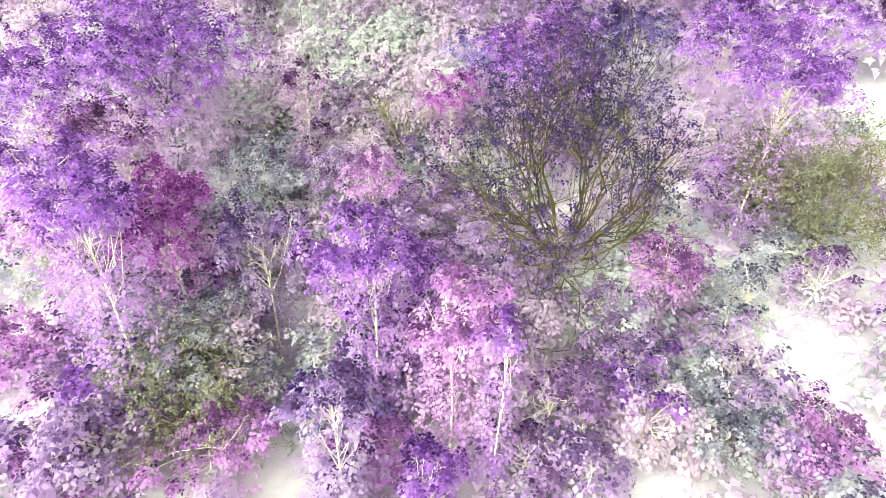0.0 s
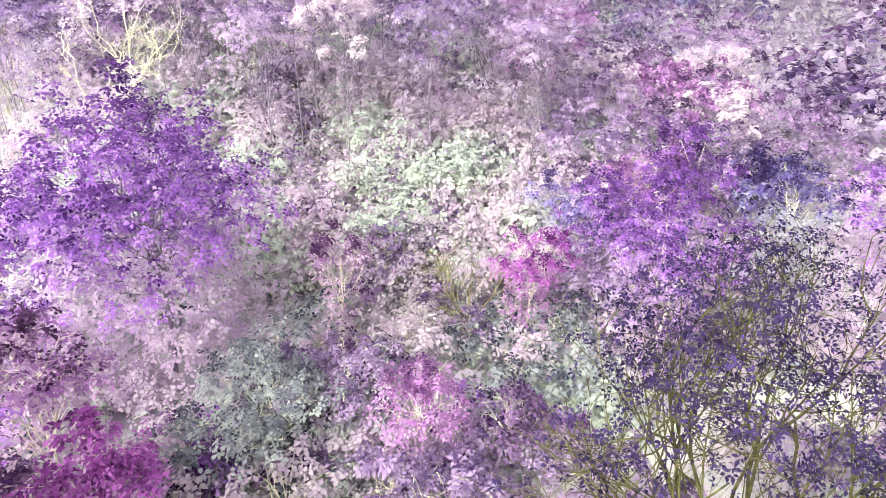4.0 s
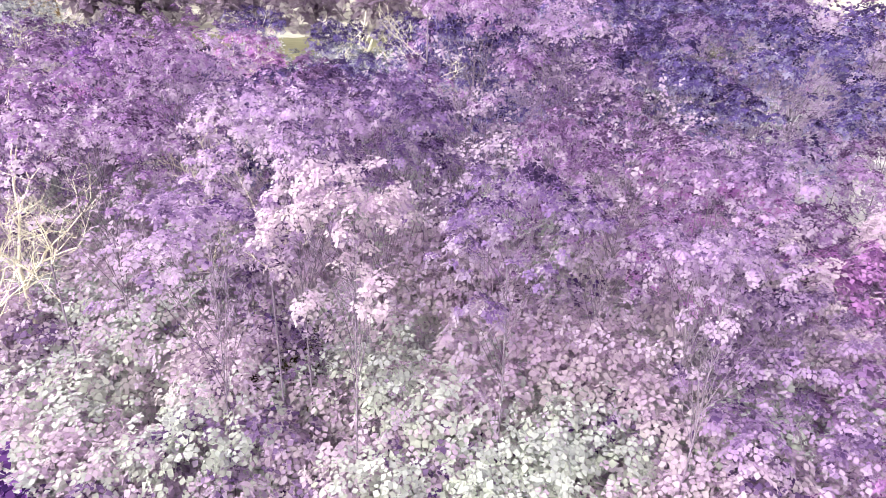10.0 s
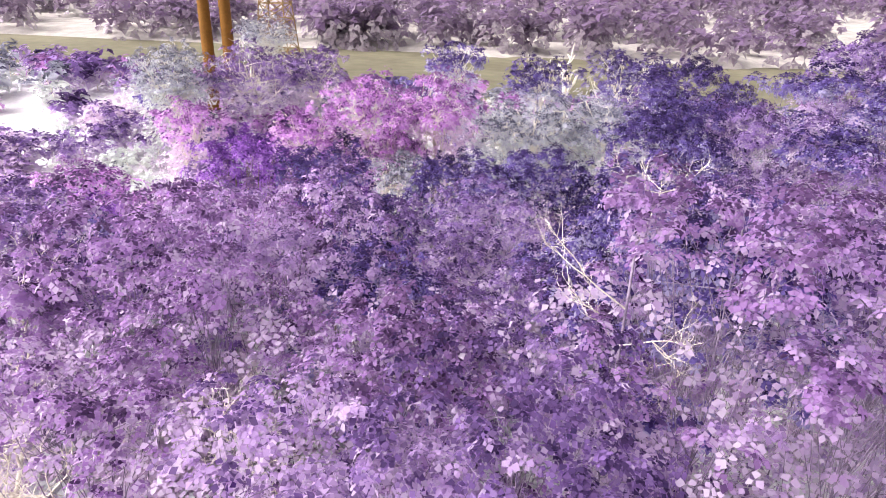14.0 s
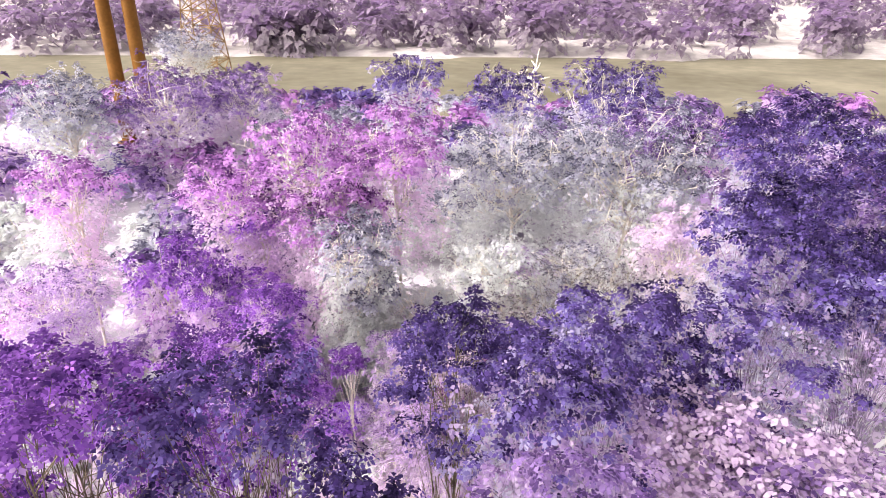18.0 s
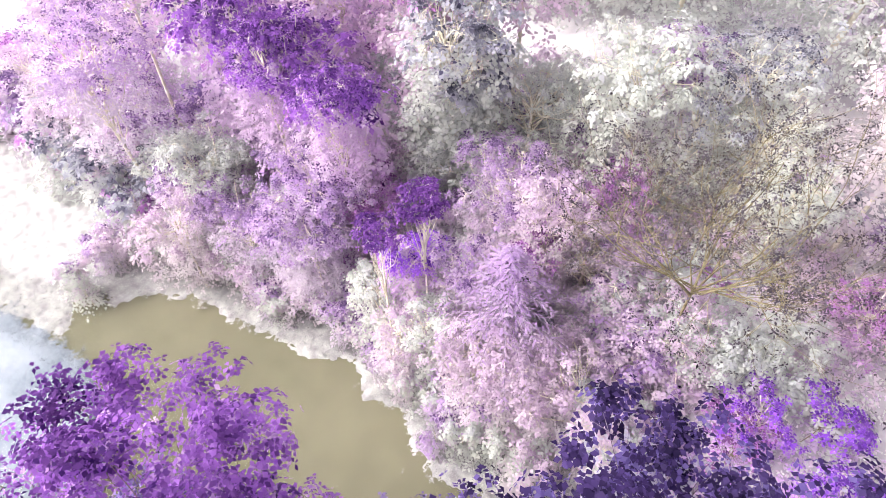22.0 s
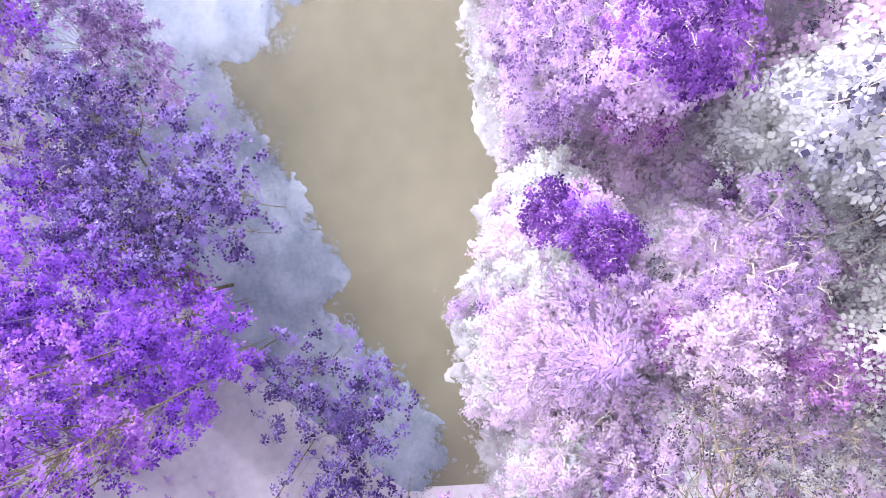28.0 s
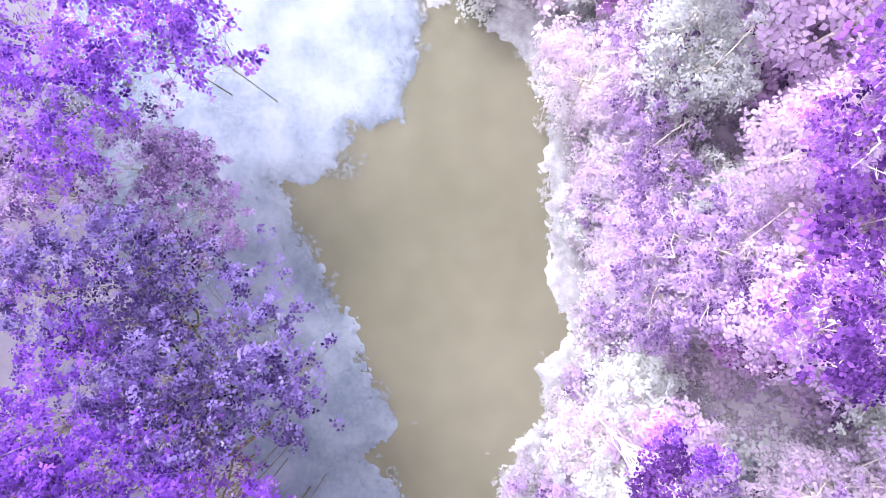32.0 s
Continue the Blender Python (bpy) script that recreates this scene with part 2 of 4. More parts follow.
gx, gy = steps(-46, 20, 0.6, -1800, 1800), steps(-4, 60, 0.6, -400, 2400)
mx, my = np.meshgrid(gx, gy)
cols, rows_ = len(gx), len(gy)
corner = (np.arange(rows_ - 1)[:, None] * cols + np.arange(cols - 1)).ravel()
# beyond y 84 the toned-down copy stands in for less light
ground = new("ground", mesh_from("ground", np.stack([mx, my, land(mx, my)], -1).reshape(-1, 3), np.stack([corner, corner + 1, corner + cols + 1, corner + cols], 1), GROUND, True, FAR_GROUND, my.ravel()[corner] > 84))
tagged(ground, "forest floor of leaf litter and moss, pale pinkish for inverted shade", "ground", kind="structure")


def sheet(name, outline, z, material, label, category, ragged=0.0, step=0.4):
    """A flat sheet, its outline wavering a little."""
    pts = []
    for (ax, ay), (bx, by) in zip(outline, outline[1:] + outline[:1]):
        n = max(1, int(math.hypot(bx - ax, by - ay) / step)) if ragged else 1
        for i in range(n):
            x, y = ax + i / n * (bx - ax), ay + i / n * (by - ay)
            pts.append((x + ragged * noise.noise((x * 0.8, y * 0.8, 3)), y + ragged * noise.noise((x * 0.8, y * 0.8, 9)), z))
    bm = bmesh.new()
    face = bm.faces.new([bm.verts.new(p) for p in pts])
    bmesh.ops.triangulate(bm, faces=[face])
    bmesh.ops.recalc_face_normals(bm, faces=bm.faces)
    me = bpy.data.meshes.new(name)
    bm.to_mesh(me)
    bm.free()
    me.materials.append(material)
    return tagged(new(name, me), label, category, kind="structure")


def reflection_sheet(name, outline, z, material, label, step=0.11):
    """A painted reflection of trees: a low uneven swell that runs out under the pond bed along a ragged outline."""
    x0, x1 = min(p[0] for p in outline), max(p[0] for p in outline)
    y0, y1 = min(p[1] for p in outline) - 1, max(p[1] for p in outline) + 1
    ax, ay = np.arange(x0, x1, step), np.arange(y0, y1, step)
    px, py = np.meshgrid(ax, ay)
    far = inside(outline, px, py)
    rag = np.array([0.55 * noise.noise((u * 0.9, v * 0.9, 2)) + 0.3 * noise.noise((u * 2.6, v * 2.6, 4)) + 0.26 * noise.noise((u * 6, v * 6, 6)) + 0.16 * noise.noise((u * 15, v * 15, 8)) for u, v in zip(px.ravel(), py.ravel())]).reshape(px.shape)
    edge = far + rag
    pz = z + np.clip(edge * 0.35, -0.25, 0.08) + 0.03 * rag
    cut = (edge > -0.4)
    n = len(ax)
    c = (np.arange(len(ay) - 1)[:, None] * n + np.arange(n - 1))
    c = c[cut[:-1, :-1]]
    me = mesh_from(name, np.stack([px, py, pz], -1).reshape(-1, 3), np.stack([c, c + 1, c + n + 1, c + n], 1), material, True)
    return tagged(new(name, me), label, "water weed", kind="structure")


def feathers(name, outline, z, material, label, n, reach, leaf, seed, within=0.5, tall=0.12):
    """Leafy sprays that break up the edge of a painted reflection."""
    rng = np.random.default_rng(seed)
    x0, x1 = min(p[0] for p in outline), max(p[0] for p in outline)
    y0, y1 = min(p[1] for p in outline), max(p[1] for p in outline)
    x, y = rng.uniform(x0, x1, n * 12), rng.uniform(y0 - 1, y1 + 1, n * 12)
    far = inside(outline, x, y)
    clump = np.array([noise.noise((a * 1.3, b * 1.3, 5)) for a, b in zip(x, y)])
    ok = (far < within) & (far > -reach * np.clip(0.35 + 1.6 * clump, 0, 1.4) * rng.uniform(0.2, 1, len(x)))
    at = np.stack([x[ok][:n], y[ok][:n], np.full(min(n, ok.sum()), z)], 1)
    at[:, 2] += rng.uniform(0.0, 1.0, len(at)) ** 2 * tall
    v, f = leaves(rng, at, rng.normal(size=at.shape) * 0.25 + np.array((0, 0, 1)), leaf, 4, 0.05)
    return tagged(new(name, mesh_from(name, v, f, material)), label, "water weed", kind="stuff")


sheet("pond_bed", [(-80, 15), (-4, 15), (-4, 47), (-80, 47)], -1.95, POND_OLIVE, "flat pond bed painted in the olive-brown of the water's inverted sky reflection", "pond bed")
# outlines fitted to the camera's view; pale sheets stand for mirrored trees
LEFT = [(-44, 33), (-38, 33.4), (-33.5, 34.6), (-31, 34.8), (-27.2, 34.6), (-26.4, 33.0), (-25.0, 32.8), (-24.3, 30.4), (-22.2, 31.8), (-21.0, 32.5), (-19.6, 33.6), (-17.6, 34.7), (-16.3, 35.6), (-14.9, 34.7), (-13.2, 36.6), (-11.8, 38.2), (-9.5, 39.5), (-6, 38), (-8, 18), (-44, 16)]
reflection_sheet("tree_reflection_sheet", LEFT, -1.93, TREE_REFLECTION, "pale bluish white sheet with a ragged edge under water, painted reflection of trees")
RIGHT = [(-46, 33.75), (-35, 34.35), (-31.2, 35.35), (-32.4, 36.55), (-30.8, 37.95), (-29.2, 39.15), (-28.2, 39.95), (-26.2, 40.05), (-23.4, 40.35), (-21.5, 40.75), (-20.0, 41.75), (-18.7, 40.65), (-16.9, 40.75), (-15.7, 40.25), (-14.8, 39.45), (-13.6, 39.95), (-12.4, 39.85), (-10.6, 40.75), (-7, 41.25), (-7, 46), (-46, 46)]
reflection_sheet("white_bank_reflection", RIGHT, -1.92, BANK_REFLECTION, "white fringe along the pond's bank, painted reflection of its trees")
feathers("reflection_fringe", LEFT, -1.88, TREE_REFLECTION, "pale bluish feathery edge of the painted tree reflection", 9000, 0.8, 0.08, 3, 0.8, 0.3)
feathers("reflection_fringe", RIGHT, -1.84, BANK_REFLECTION, "white feathery edge of the painted bank reflection", 13000, 0.8, 0.085, 4, 1.7, 0.6)
sheet("water", BASIN, 0.0, water_skin, "still clear olive pond water", "water")


def along(a, s):
    """A place a metres along the river and s metres across from the start."""
    return (RIVER_WAY[1] * a + RIVER_WAY[0] * s, -RIVER_WAY[0] * a + RIVER_WAY[1] * s)


sheet("river", [along(-900, 132), along(900, 132), along(900, 218), along(-900, 218)], -0.35, RIVER, "wide dull olive river with faint streaks", "river")

# ---- trees ----


def crown_shape(rng, r, tall, lobes):
    """Centres and sizes of the sprays of foliage that make up a crown, about its middle."""
    n = lobes
    d = rng.normal(size=(n, 3))
    d[:, 2] = np.abs(d[:, 2]) * 0.9 - 0.35
    d /= np.linalg.norm(d, axis=1)[:, None]
    turn, stretch = rng.uniform(0, math.pi), rng.uniform(0.8, 1.25)
    side = d[:, 0] * math.cos(turn) + d[:, 1] * math.sin(turn)
    d[:, 0] += (stretch - 1) * side * math.cos(turn)
    d[:, 1] += (stretch - 1) * side * math.sin(turn)
    c = d * rng.uniform(0.4, 0.9, n)[:, None] * np.array((r, r, r * tall))
    return c, rng.uniform(0.2, 0.36, n) * r * (1.15 if r < 1.2 else 1)


def tree(name, x, y, z, r, kind, label, leaf=0.13, density=0.8, tall=0.85, bark=None, tip_share=0.0, group="", lobes=0, k=4, category="tree", skirt=1.0, limbs=4, shoots=0, stout=1.0, wide=1.0, dusky=False, deep=0.0, hollow=0.0):
    """A leafy tree or shrub with its crown's middle at z, leafy down to the ground if it has a skirt."""
    rng = np.random.default_rng(int(abs(x * 131 + y * 977 + z * 37) * 10) % 100003)
    g = float(land(x, y)) - 0.15
    top = thing(name, x, y, g, label, category, group)
    mid = np.array((0, 0, z - g))
    c, lr = crown_shape(rng, r, tall, lobes or int(np.clip(12 + r * 9, 14, 50)))
    area = 4 * math.pi * r * r * (0.5 + 0.5 * tall)
    if deep:
        m = int(11 * deep)
        a, s = rng.uniform(0, 2 * math.pi, m), rng.random(m)
        c = np.concatenate([c, np.stack([np.cos(a) * r * (0.75 + 0.3 * s), np.sin(a) * r * (0.75 + 0.3 * s), -0.2 * r - deep * s], 1)])
        lr = np.concatenate([lr, rng.uniform(0.2, 0.34, m) * r])
        area += 2 * math.pi * r * deep * 0.6
    n = int(density * 1.15 * area / (leaf * leaf * 2.2))
    each, tuft = 9, leaf * 1.7
    m = max(n // each, 12)
    which = rng.choice(len(c), m, p=lr**2 / (lr**2).sum())
    d = rng.normal(size=(m, 3))
    d[:, 2] = np.where(d[:, 2] < 0, d[:, 2] * 0.55, d[:, 2])
    d /= np.linalg.norm(d, axis=1)[:, None]
    reach = rng.uniform(0.45, 1.0, m) ** 0.5 * (1 + 0.3 * rng.random(m) * (rng.random(m) > 0.85))
    heart = mid + c[which] + d * (lr[which] * reach)[:, None] * np.array((1, 1, 0.7))
    d, reach, n = np.repeat(d, each, axis=0), np.repeat(reach, each), m * each
    off = rng.normal(size=(n, 3)) * (0.55, 0.55, 0.34)
    off[:, 2] -= 0.3 * (off[:, 0] ** 2 + off[:, 1] ** 2)
    local = off[:, 2] + 0.3 * (off[:, 0] * d[:, 0] + off[:, 1] * d[:, 1])
    at = np.repeat(heart, each, axis=0) + off * tuft
    axis = d * 0.3 + off * 0.6 + np.array((0, 0, 0.8)) + rng.normal(size=(n, 3)) * 0.2
    for _ in range(shoots):
        pick = rng.choice(np.argsort(c[:, 2])[len(c) // 3 :])
        q = c[pick] + np.array((0, 0, lr[pick] * 0.3 - r * 0.1))
        up = min(rng.uniform(0.2, 0.42) * r, 0.9)
        m = int(up / leaf * 5)
        s = rng.random(m)
        at = np.concatenate([at, mid + q + np.stack([rng.normal(size=m) * 0.05 * r, rng.normal(size=m) * 0.05 * r, s * up + r * 0.1], 1)])
        axis = np.concatenate([axis, rng.normal(size=(m, 3)) * 0.3 + np.array((0, 0, 0.8))])
        d = np.concatenate([d, np.tile((0.0, 0.0, 1.0), (m, 1))])
        reach, n, local = np.concatenate([reach, np.ones(m)]), n + m, np.concatenate([local, np.full(m, 0.2)])
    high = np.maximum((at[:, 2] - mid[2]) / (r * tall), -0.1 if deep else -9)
    # higher, more upward leaves go dark, the rest pale: inverted light in colour
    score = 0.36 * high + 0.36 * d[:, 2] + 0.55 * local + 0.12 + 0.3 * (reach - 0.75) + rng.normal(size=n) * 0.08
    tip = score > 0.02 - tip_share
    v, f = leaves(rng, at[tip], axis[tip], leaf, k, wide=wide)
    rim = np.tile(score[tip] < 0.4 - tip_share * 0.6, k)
    part("crown", mesh_from("crown", v, f, LIT_DARK[kind], second=BODY[kind], pick=rim), top)
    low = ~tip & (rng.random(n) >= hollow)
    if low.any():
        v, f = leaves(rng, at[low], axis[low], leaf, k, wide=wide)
        part("pale_shade_foliage", mesh_from("pale_shade_foliage", v, f, SHADE_PALE[kind]), top, "inner leaves, inverted shade put in as paler colour")
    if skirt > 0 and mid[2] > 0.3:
        # skirt leaves: shade near the ground inverted into a paler colour
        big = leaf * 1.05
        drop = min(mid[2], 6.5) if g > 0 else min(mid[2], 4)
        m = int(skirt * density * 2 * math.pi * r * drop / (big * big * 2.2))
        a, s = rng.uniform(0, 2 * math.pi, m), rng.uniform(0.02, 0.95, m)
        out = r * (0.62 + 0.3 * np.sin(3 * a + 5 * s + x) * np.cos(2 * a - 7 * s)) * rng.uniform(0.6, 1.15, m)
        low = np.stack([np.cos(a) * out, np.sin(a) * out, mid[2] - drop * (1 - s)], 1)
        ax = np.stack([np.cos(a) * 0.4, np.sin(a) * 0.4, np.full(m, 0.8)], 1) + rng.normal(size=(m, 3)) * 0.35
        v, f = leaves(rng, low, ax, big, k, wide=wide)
        part("low_shade_foliage", mesh_from("low_shade_foliage", v, f, (SHADE_PALE if dusky else LOW_SHADE_PALE)[kind]), top, "leaves towards the ground, inverted shade put in as paler colour")
    bark = bark or BARK_PALE
    thick = (0.02 + 0.022 * r) * stout
    lean = rng.normal(size=2) * 0.1 * r

    def stem(s):
        return np.array((lean[0] * s * s + 0.05 * r * math.sin(3 * s), lean[1] * s * s, s * mid[2]))

    part("trunk", mesh_from("trunk", *tubes([[(stem(i / 5), thick * (1.3 - 0.16 * i)) for i in range(6)]], 7), bark, True), top)
    twigs = []
    if not limbs:
        c = c[:0]
    for m, cc in enumerate(c):
        a, b = stem(rng.uniform(0.55, 0.95)), mid + cc
        sag = rng.normal(size=3) * 0.12 * r
        line = [(a, thick * 0.5), (a * 0.65 + b * 0.35 + sag, thick * 0.36), (a * 0.3 + b * 0.7 + sag * 0.6, thick * 0.26), (b, thick * 0.18)]
        if m < limbs:
            part("limb", mesh_from("limb", *tubes([line], 5), bark, True), top)
        else:
            twigs.append(line)
        for _ in range(3):
            e = rng.normal(size=3)
            e = b + e / np.linalg.norm(e) * lr[m] * np.array((0.8, 0.8, 0.6))
            twigs.append([(b, thick * 0.16), ((b + e) / 2 + sag * 0.3, thick * 0.11), (e, thick * 0.05)])
    if twigs:
        part("twig_work", mesh_from("twig_work", *tubes(twigs, 3), bark, True), top)
    return top


def boughs(rng, start, way, length, radius, depth, out, ends, spread=0.55, up=0.12, thin=0.62):
    """Branches that fork again and again."""
    p, line, w = np.array(start, float), [], np.array(way, float)
    for i in range(4):
        line.append((p.copy(), radius * (1 - 0.14 * i)))
        w = w + rng.normal(size=3) * 0.16 + np.array((0, 0, up * 0.5))
        w /= np.linalg.norm(w)
        p = p + w * length / 3
    out.append(line)
    if depth == 0:
        ends.append(line[-1][0])
        return
    for _ in range(rng.integers(2, 4)):
        w2 = w + rng.normal(size=3) * spread
        w2[2] += up
        w2 /= np.linalg.norm(w2)
        i = rng.integers(1, 4)
        boughs(rng, line[i][0], w2, length * rng.uniform(0.6, 0.85), radius * thin, depth - 1, out, ends, spread, up, thin)


def bare_tree(name, x, y, foot, height, width, label, bark, depth=4, kind=None, leaf=0.16, per=2, start=None, stems=3, group="", category="tree", thick=0.09, long=0.38, upper=0.0, foot_bark=None):
    """A bare or half-bare tree: forked boughs, with leaves at the twig ends if a kind is given."""
    rng = np.random.default_rng(int(abs(x * 311 + y * 173) * 10) % 99991)
    g = float(land(x, y)) - 0.15
    top = thing(name, x, y, g, label, category, group)
    fork = max(foot - g, 0.2)
    trunk = [((0, 0, 0), thick * 1.3), ((0.04, 0.03, fork * 0.5), thick * 1.1), ((0, 0, fork + 0.05), thick)]
    part("trunk", mesh_from("trunk", *tubes([trunk], 7), foot_bark or bark, True), top)
    out, ends = [], []
    reach = math.hypot(height, width)
    for i in range(stems):
        a = 2 * math.pi * (i + rng.uniform(-0.3, 0.3)) / stems
        w = np.array((math.cos(a) * width, math.sin(a) * width, height * rng.uniform(0.6, 1.1)))
        boughs(rng, (0, 0, fork * (0.85 + 0.15 * rng.random())), w / np.linalg.norm(w), reach * long, thick * 0.75, depth, out, ends)
    part("branchwork", mesh_from("branchwork", *tubes(out, 4), bark, True), top)
    if kind:
        e = np.array(ends)
        e = e[e[:, 2] > np.quantile(e[:, 2], upper)]
        e = np.repeat(e, per, axis=0)
        e = e + rng.normal(size=e.shape) * 0.22
        v, f = leaves(rng, e, rng.normal(size=e.shape) * 0.4 + np.array((0, 0, 0.8)), leaf)
        part("crown", mesh_from("crown", v, f, LIT_DARK[kind] if kind != "dead" else DEAD), top)
    return top


def conifer(x, y, tip, r, kind):
    """A spruce-like tree: whorls of drooping boughs set with narrow sprays."""
    rng = np.random.default_rng(77)
    g = float(land(x, y)) - 0.1
    top = thing("conifer", x, y, g, "pale lilac conifer with drooping feathery boughs by the pond", "tree")
    h = tip - g
    part("trunk", mesh_from("trunk", *tubes([[((0, 0, 0), 0.16), ((0.03, 0, h * 0.6), 0.09), ((0, 0, h), 0.015)]], 7), BARK_GREY, True), top)
    out, at, axis = [], [], []
    for i in range(11):
        s = i / 10
        zz, reach = h - 0.1 - s * h * 0.38, r * (0.08 + 1.1 * s**0.85)
        for j in range(9):
            a = 2 * math.pi * (j + 0.4 * (i % 2) + rng.uniform(-0.2, 0.2)) / 9
            d = np.array((math.cos(a), math.sin(a), 0))
            q = reach * rng.uniform(0.75, 1.1)
            pts = [np.array((0, 0, zz)) + d * q * u + np.array((0, 0, 0.25 * math.sin(u * 2.2) - 0.55 * u * u * q * 0.5)) for u in (0, 0.35, 0.7, 1)]
            out.append([(p, 0.022 * (1 - 0.22 * m)) for m, p in enumerate(pts)])
            side = np.cross(d, (0, 0, 1))
            for u in np.linspace(0.12, 1, 11):
                p = np.array((0, 0, zz)) + d * q * u + np.array((0, 0, 0.25 * math.sin(u * 2.2) - 0.55 * u * u * q * 0.5))
                for sgn in (-1, 1):
                    at.append(p)
                    axis.append(side * sgn * 0.8 + d * 0.75 + rng.normal(size=3) * 0.12)
    part("branchwork", mesh_from("branchwork", *tubes(out, 4), BARK_GREY, True), top)
    at, axis = np.array(at), np.array(axis)
    at = at + rng.normal(size=at.shape) * 0.04
    axis = axis + rng.normal(size=axis.shape) * 0.18
    axis /= np.linalg.norm(axis, axis=1)[:, None]
    w = np.cross(axis, (0, 0, 1))
    size = rng.uniform(0.12, 0.28, len(at))[:, None]
    q = np.stack([at, at + axis * size * 0.4 + w * 0.03, at + axis * size - np.array((0, 0, 0.06)), at + axis * size * 0.4 - w * 0.03], 1)
    inner = rng.random(len(q)) < 0.35
    for word, pick, paint in (("needles", ~inner, BODY), ("pale_needles", inner, SHADE_PALE)):
        v = q[pick].reshape(-1, 3)
        part(word, mesh_from(word, v, np.arange(len(v)).reshape(-1, 4), paint[kind]), top)
    return top


def joined_woods(name, spots, kind, leaf, label, rng):
    """Crowns of woods too far off to tell apart, as one mass: places, crown middles and radii."""
    bits = {"crown": [], "pale_shade_foliage": [], "low_shade_foliage": []}
    for x, y, z, r in spots:
        c, lr = crown_shape(rng, r, 0.9, 22)
        n = int(8 * r * r / (leaf * leaf * 2.2))
        which = rng.integers(0, len(c), n)
        d = rng.normal(size=(n, 3))
        d[:, 2] = np.where(d[:, 2] < 0, d[:, 2] * 0.5, d[:, 2])
        d /= np.linalg.norm(d, axis=1)[:, None]
        at = np.array((x, y, z)) + c[which] + d * lr[which][:, None]
        # upper leaves dark, lower ones pale: inverted light put into the colour
        tip = 0.45 * (at[:, 2] - z) / r + 0.5 * d[:, 2] + rng.normal(size=n) * 0.2 > 0.3
        axis = d * 0.5 + np.array((0, 0, 0.7)) + rng.normal(size=(n, 3)) * 0.3
        bits["crown"].append((at[tip], axis[tip]))
        bits["pale_shade_foliage"].append((at[~tip], axis[~tip]))
        m = int(n * 0.3)
        a = rng.uniform(0, 2 * math.pi, m)
        low = np.stack([x + np.cos(a) * r * 0.9, y + np.sin(a) * r * 0.9, z - rng.uniform(0, 1, m) * r], 1)
        bits["low_shade_foliage"].append((low, np.stack([np.cos(a), np.sin(a), np.full(m, 0.6)], 1)))
    top = thing(name, 0, 0, 0, label, "woods", kind="stuff")
    for word, stuff in bits.items():
        v, f = leaves(rng, np.concatenate([p for p, _ in stuff]), np.concatenate([q for _, q in stuff]), leaf, 3, wide=2.0)
        tagged(part(word, mesh_from(word, v, f, {"crown": LIT_DARK, "pale_shade_foliage": SHADE_PALE, "low_shade_foliage": LOW_SHADE_PALE}[word][kind]), top), kind="stuff")
    return top


LABELS = {
    "indigo": "leafy tree with inverted top light painted as dark indigo-blue tips, pale branches",
    "vivid": "leafy tree with brilliant violet leaves over shade painted lilac, by the pond",
    "violet": "leafy tree with vivid violet leaves, inside shade painted paler lilac",
    "orchid": "rounded tree with orchid-pink leaves, violet tips painted for inverted top light",
    "magenta": "small bush with magenta-purple leaves",
    "plum": "bush with dark plum-purple leaves",
    "dusk": "leafy tree with dusky blue-violet leaves over the water",
    "heather": "tree with heather-purple leaves in flat sprays",
    "muted": "broad tree with muted grey-purple leaves",
    "lilac": "airy bush with soft lilac leaves",
    "slate": "airy tree with blue-grey leaves, inside shade painted whitish",
    "pink": "low bush with pale pink leaves",
    "pale": "low whitish bush with grey-green tint",
    "far": "distant pale lilac tree on the far river bank",
}


def stand(rows, group, name="tree", small="bush", **more):
    """A stand of trees: kind, x, y, crown's middle, crown's radius."""
    for kind, x, y, z, r in rows:
        low = kind in ("pink", "pale", "magenta") or r < 0.9
        tree(small if low else name, x, y, z, r, kind, LABELS[kind], group=group, category="bush" if low else "tree", **more)


# the clearing under the start of the flight
CLEARING = [
    ("violet", 1.3, 6.4, 12.0, 1.37),
    ("orchid", 2.6, 5.7, 11.1, 1.16),
    ("magenta", -3.3, 8.0, 12.6, 0.94),
    ("violet", -8.2, 12.0, 12.8, 2.02),
    ("plum", -5.8, 8.3, 11.7, 1.37),
    ("violet", 14.0, 16.9, 13.5, 2.53),
    ("slate", -2.8, 5.8, 10.7, 1.68),
    ("indigo", 0.4, 4.6, 10.5, 0.84),
    ("orchid", 7.9, 8.1, 10.9, 0.90),
    ("lilac", 6.0, 5.5, 10.3, 1.08),
    ("slate", 7.9, 4.7, 10.2, 1.09),
    ("violet", 2.3, 3.3, 10.2, 0.64),
    ("orchid", 0.9, 3.8, 9.9, 1.07),
    ("orchid", -1.7, 3.9, 10.0, 1.22),
    ("orchid", -4.2, 3.7, 10.0, 1.20),
    ("lilac", 4.6, 3.5, 10.0, 1.10),
    ("orchid", 9.3, 4.0, 10.3, 1.03),
    ("orchid", -6.1, 5.9, 10.3, 1.26),
    ("slate", -2.7, 11.2, 11.0, 1.57),
    ("lilac", -4.4, 8.0, 10.9, 1.39),
    ("lilac", -1.2, 12.1, 10.8, 1.26),
    ("lilac", 3.7, 10.4, 10.6, 1.18),
]
stand(CLEARING, "trees round the clearing", dusky=True, skirt=0.55, leaf=0.09, density=0.9, k=3, wide=1.5, stout=0.6, shoots=4)
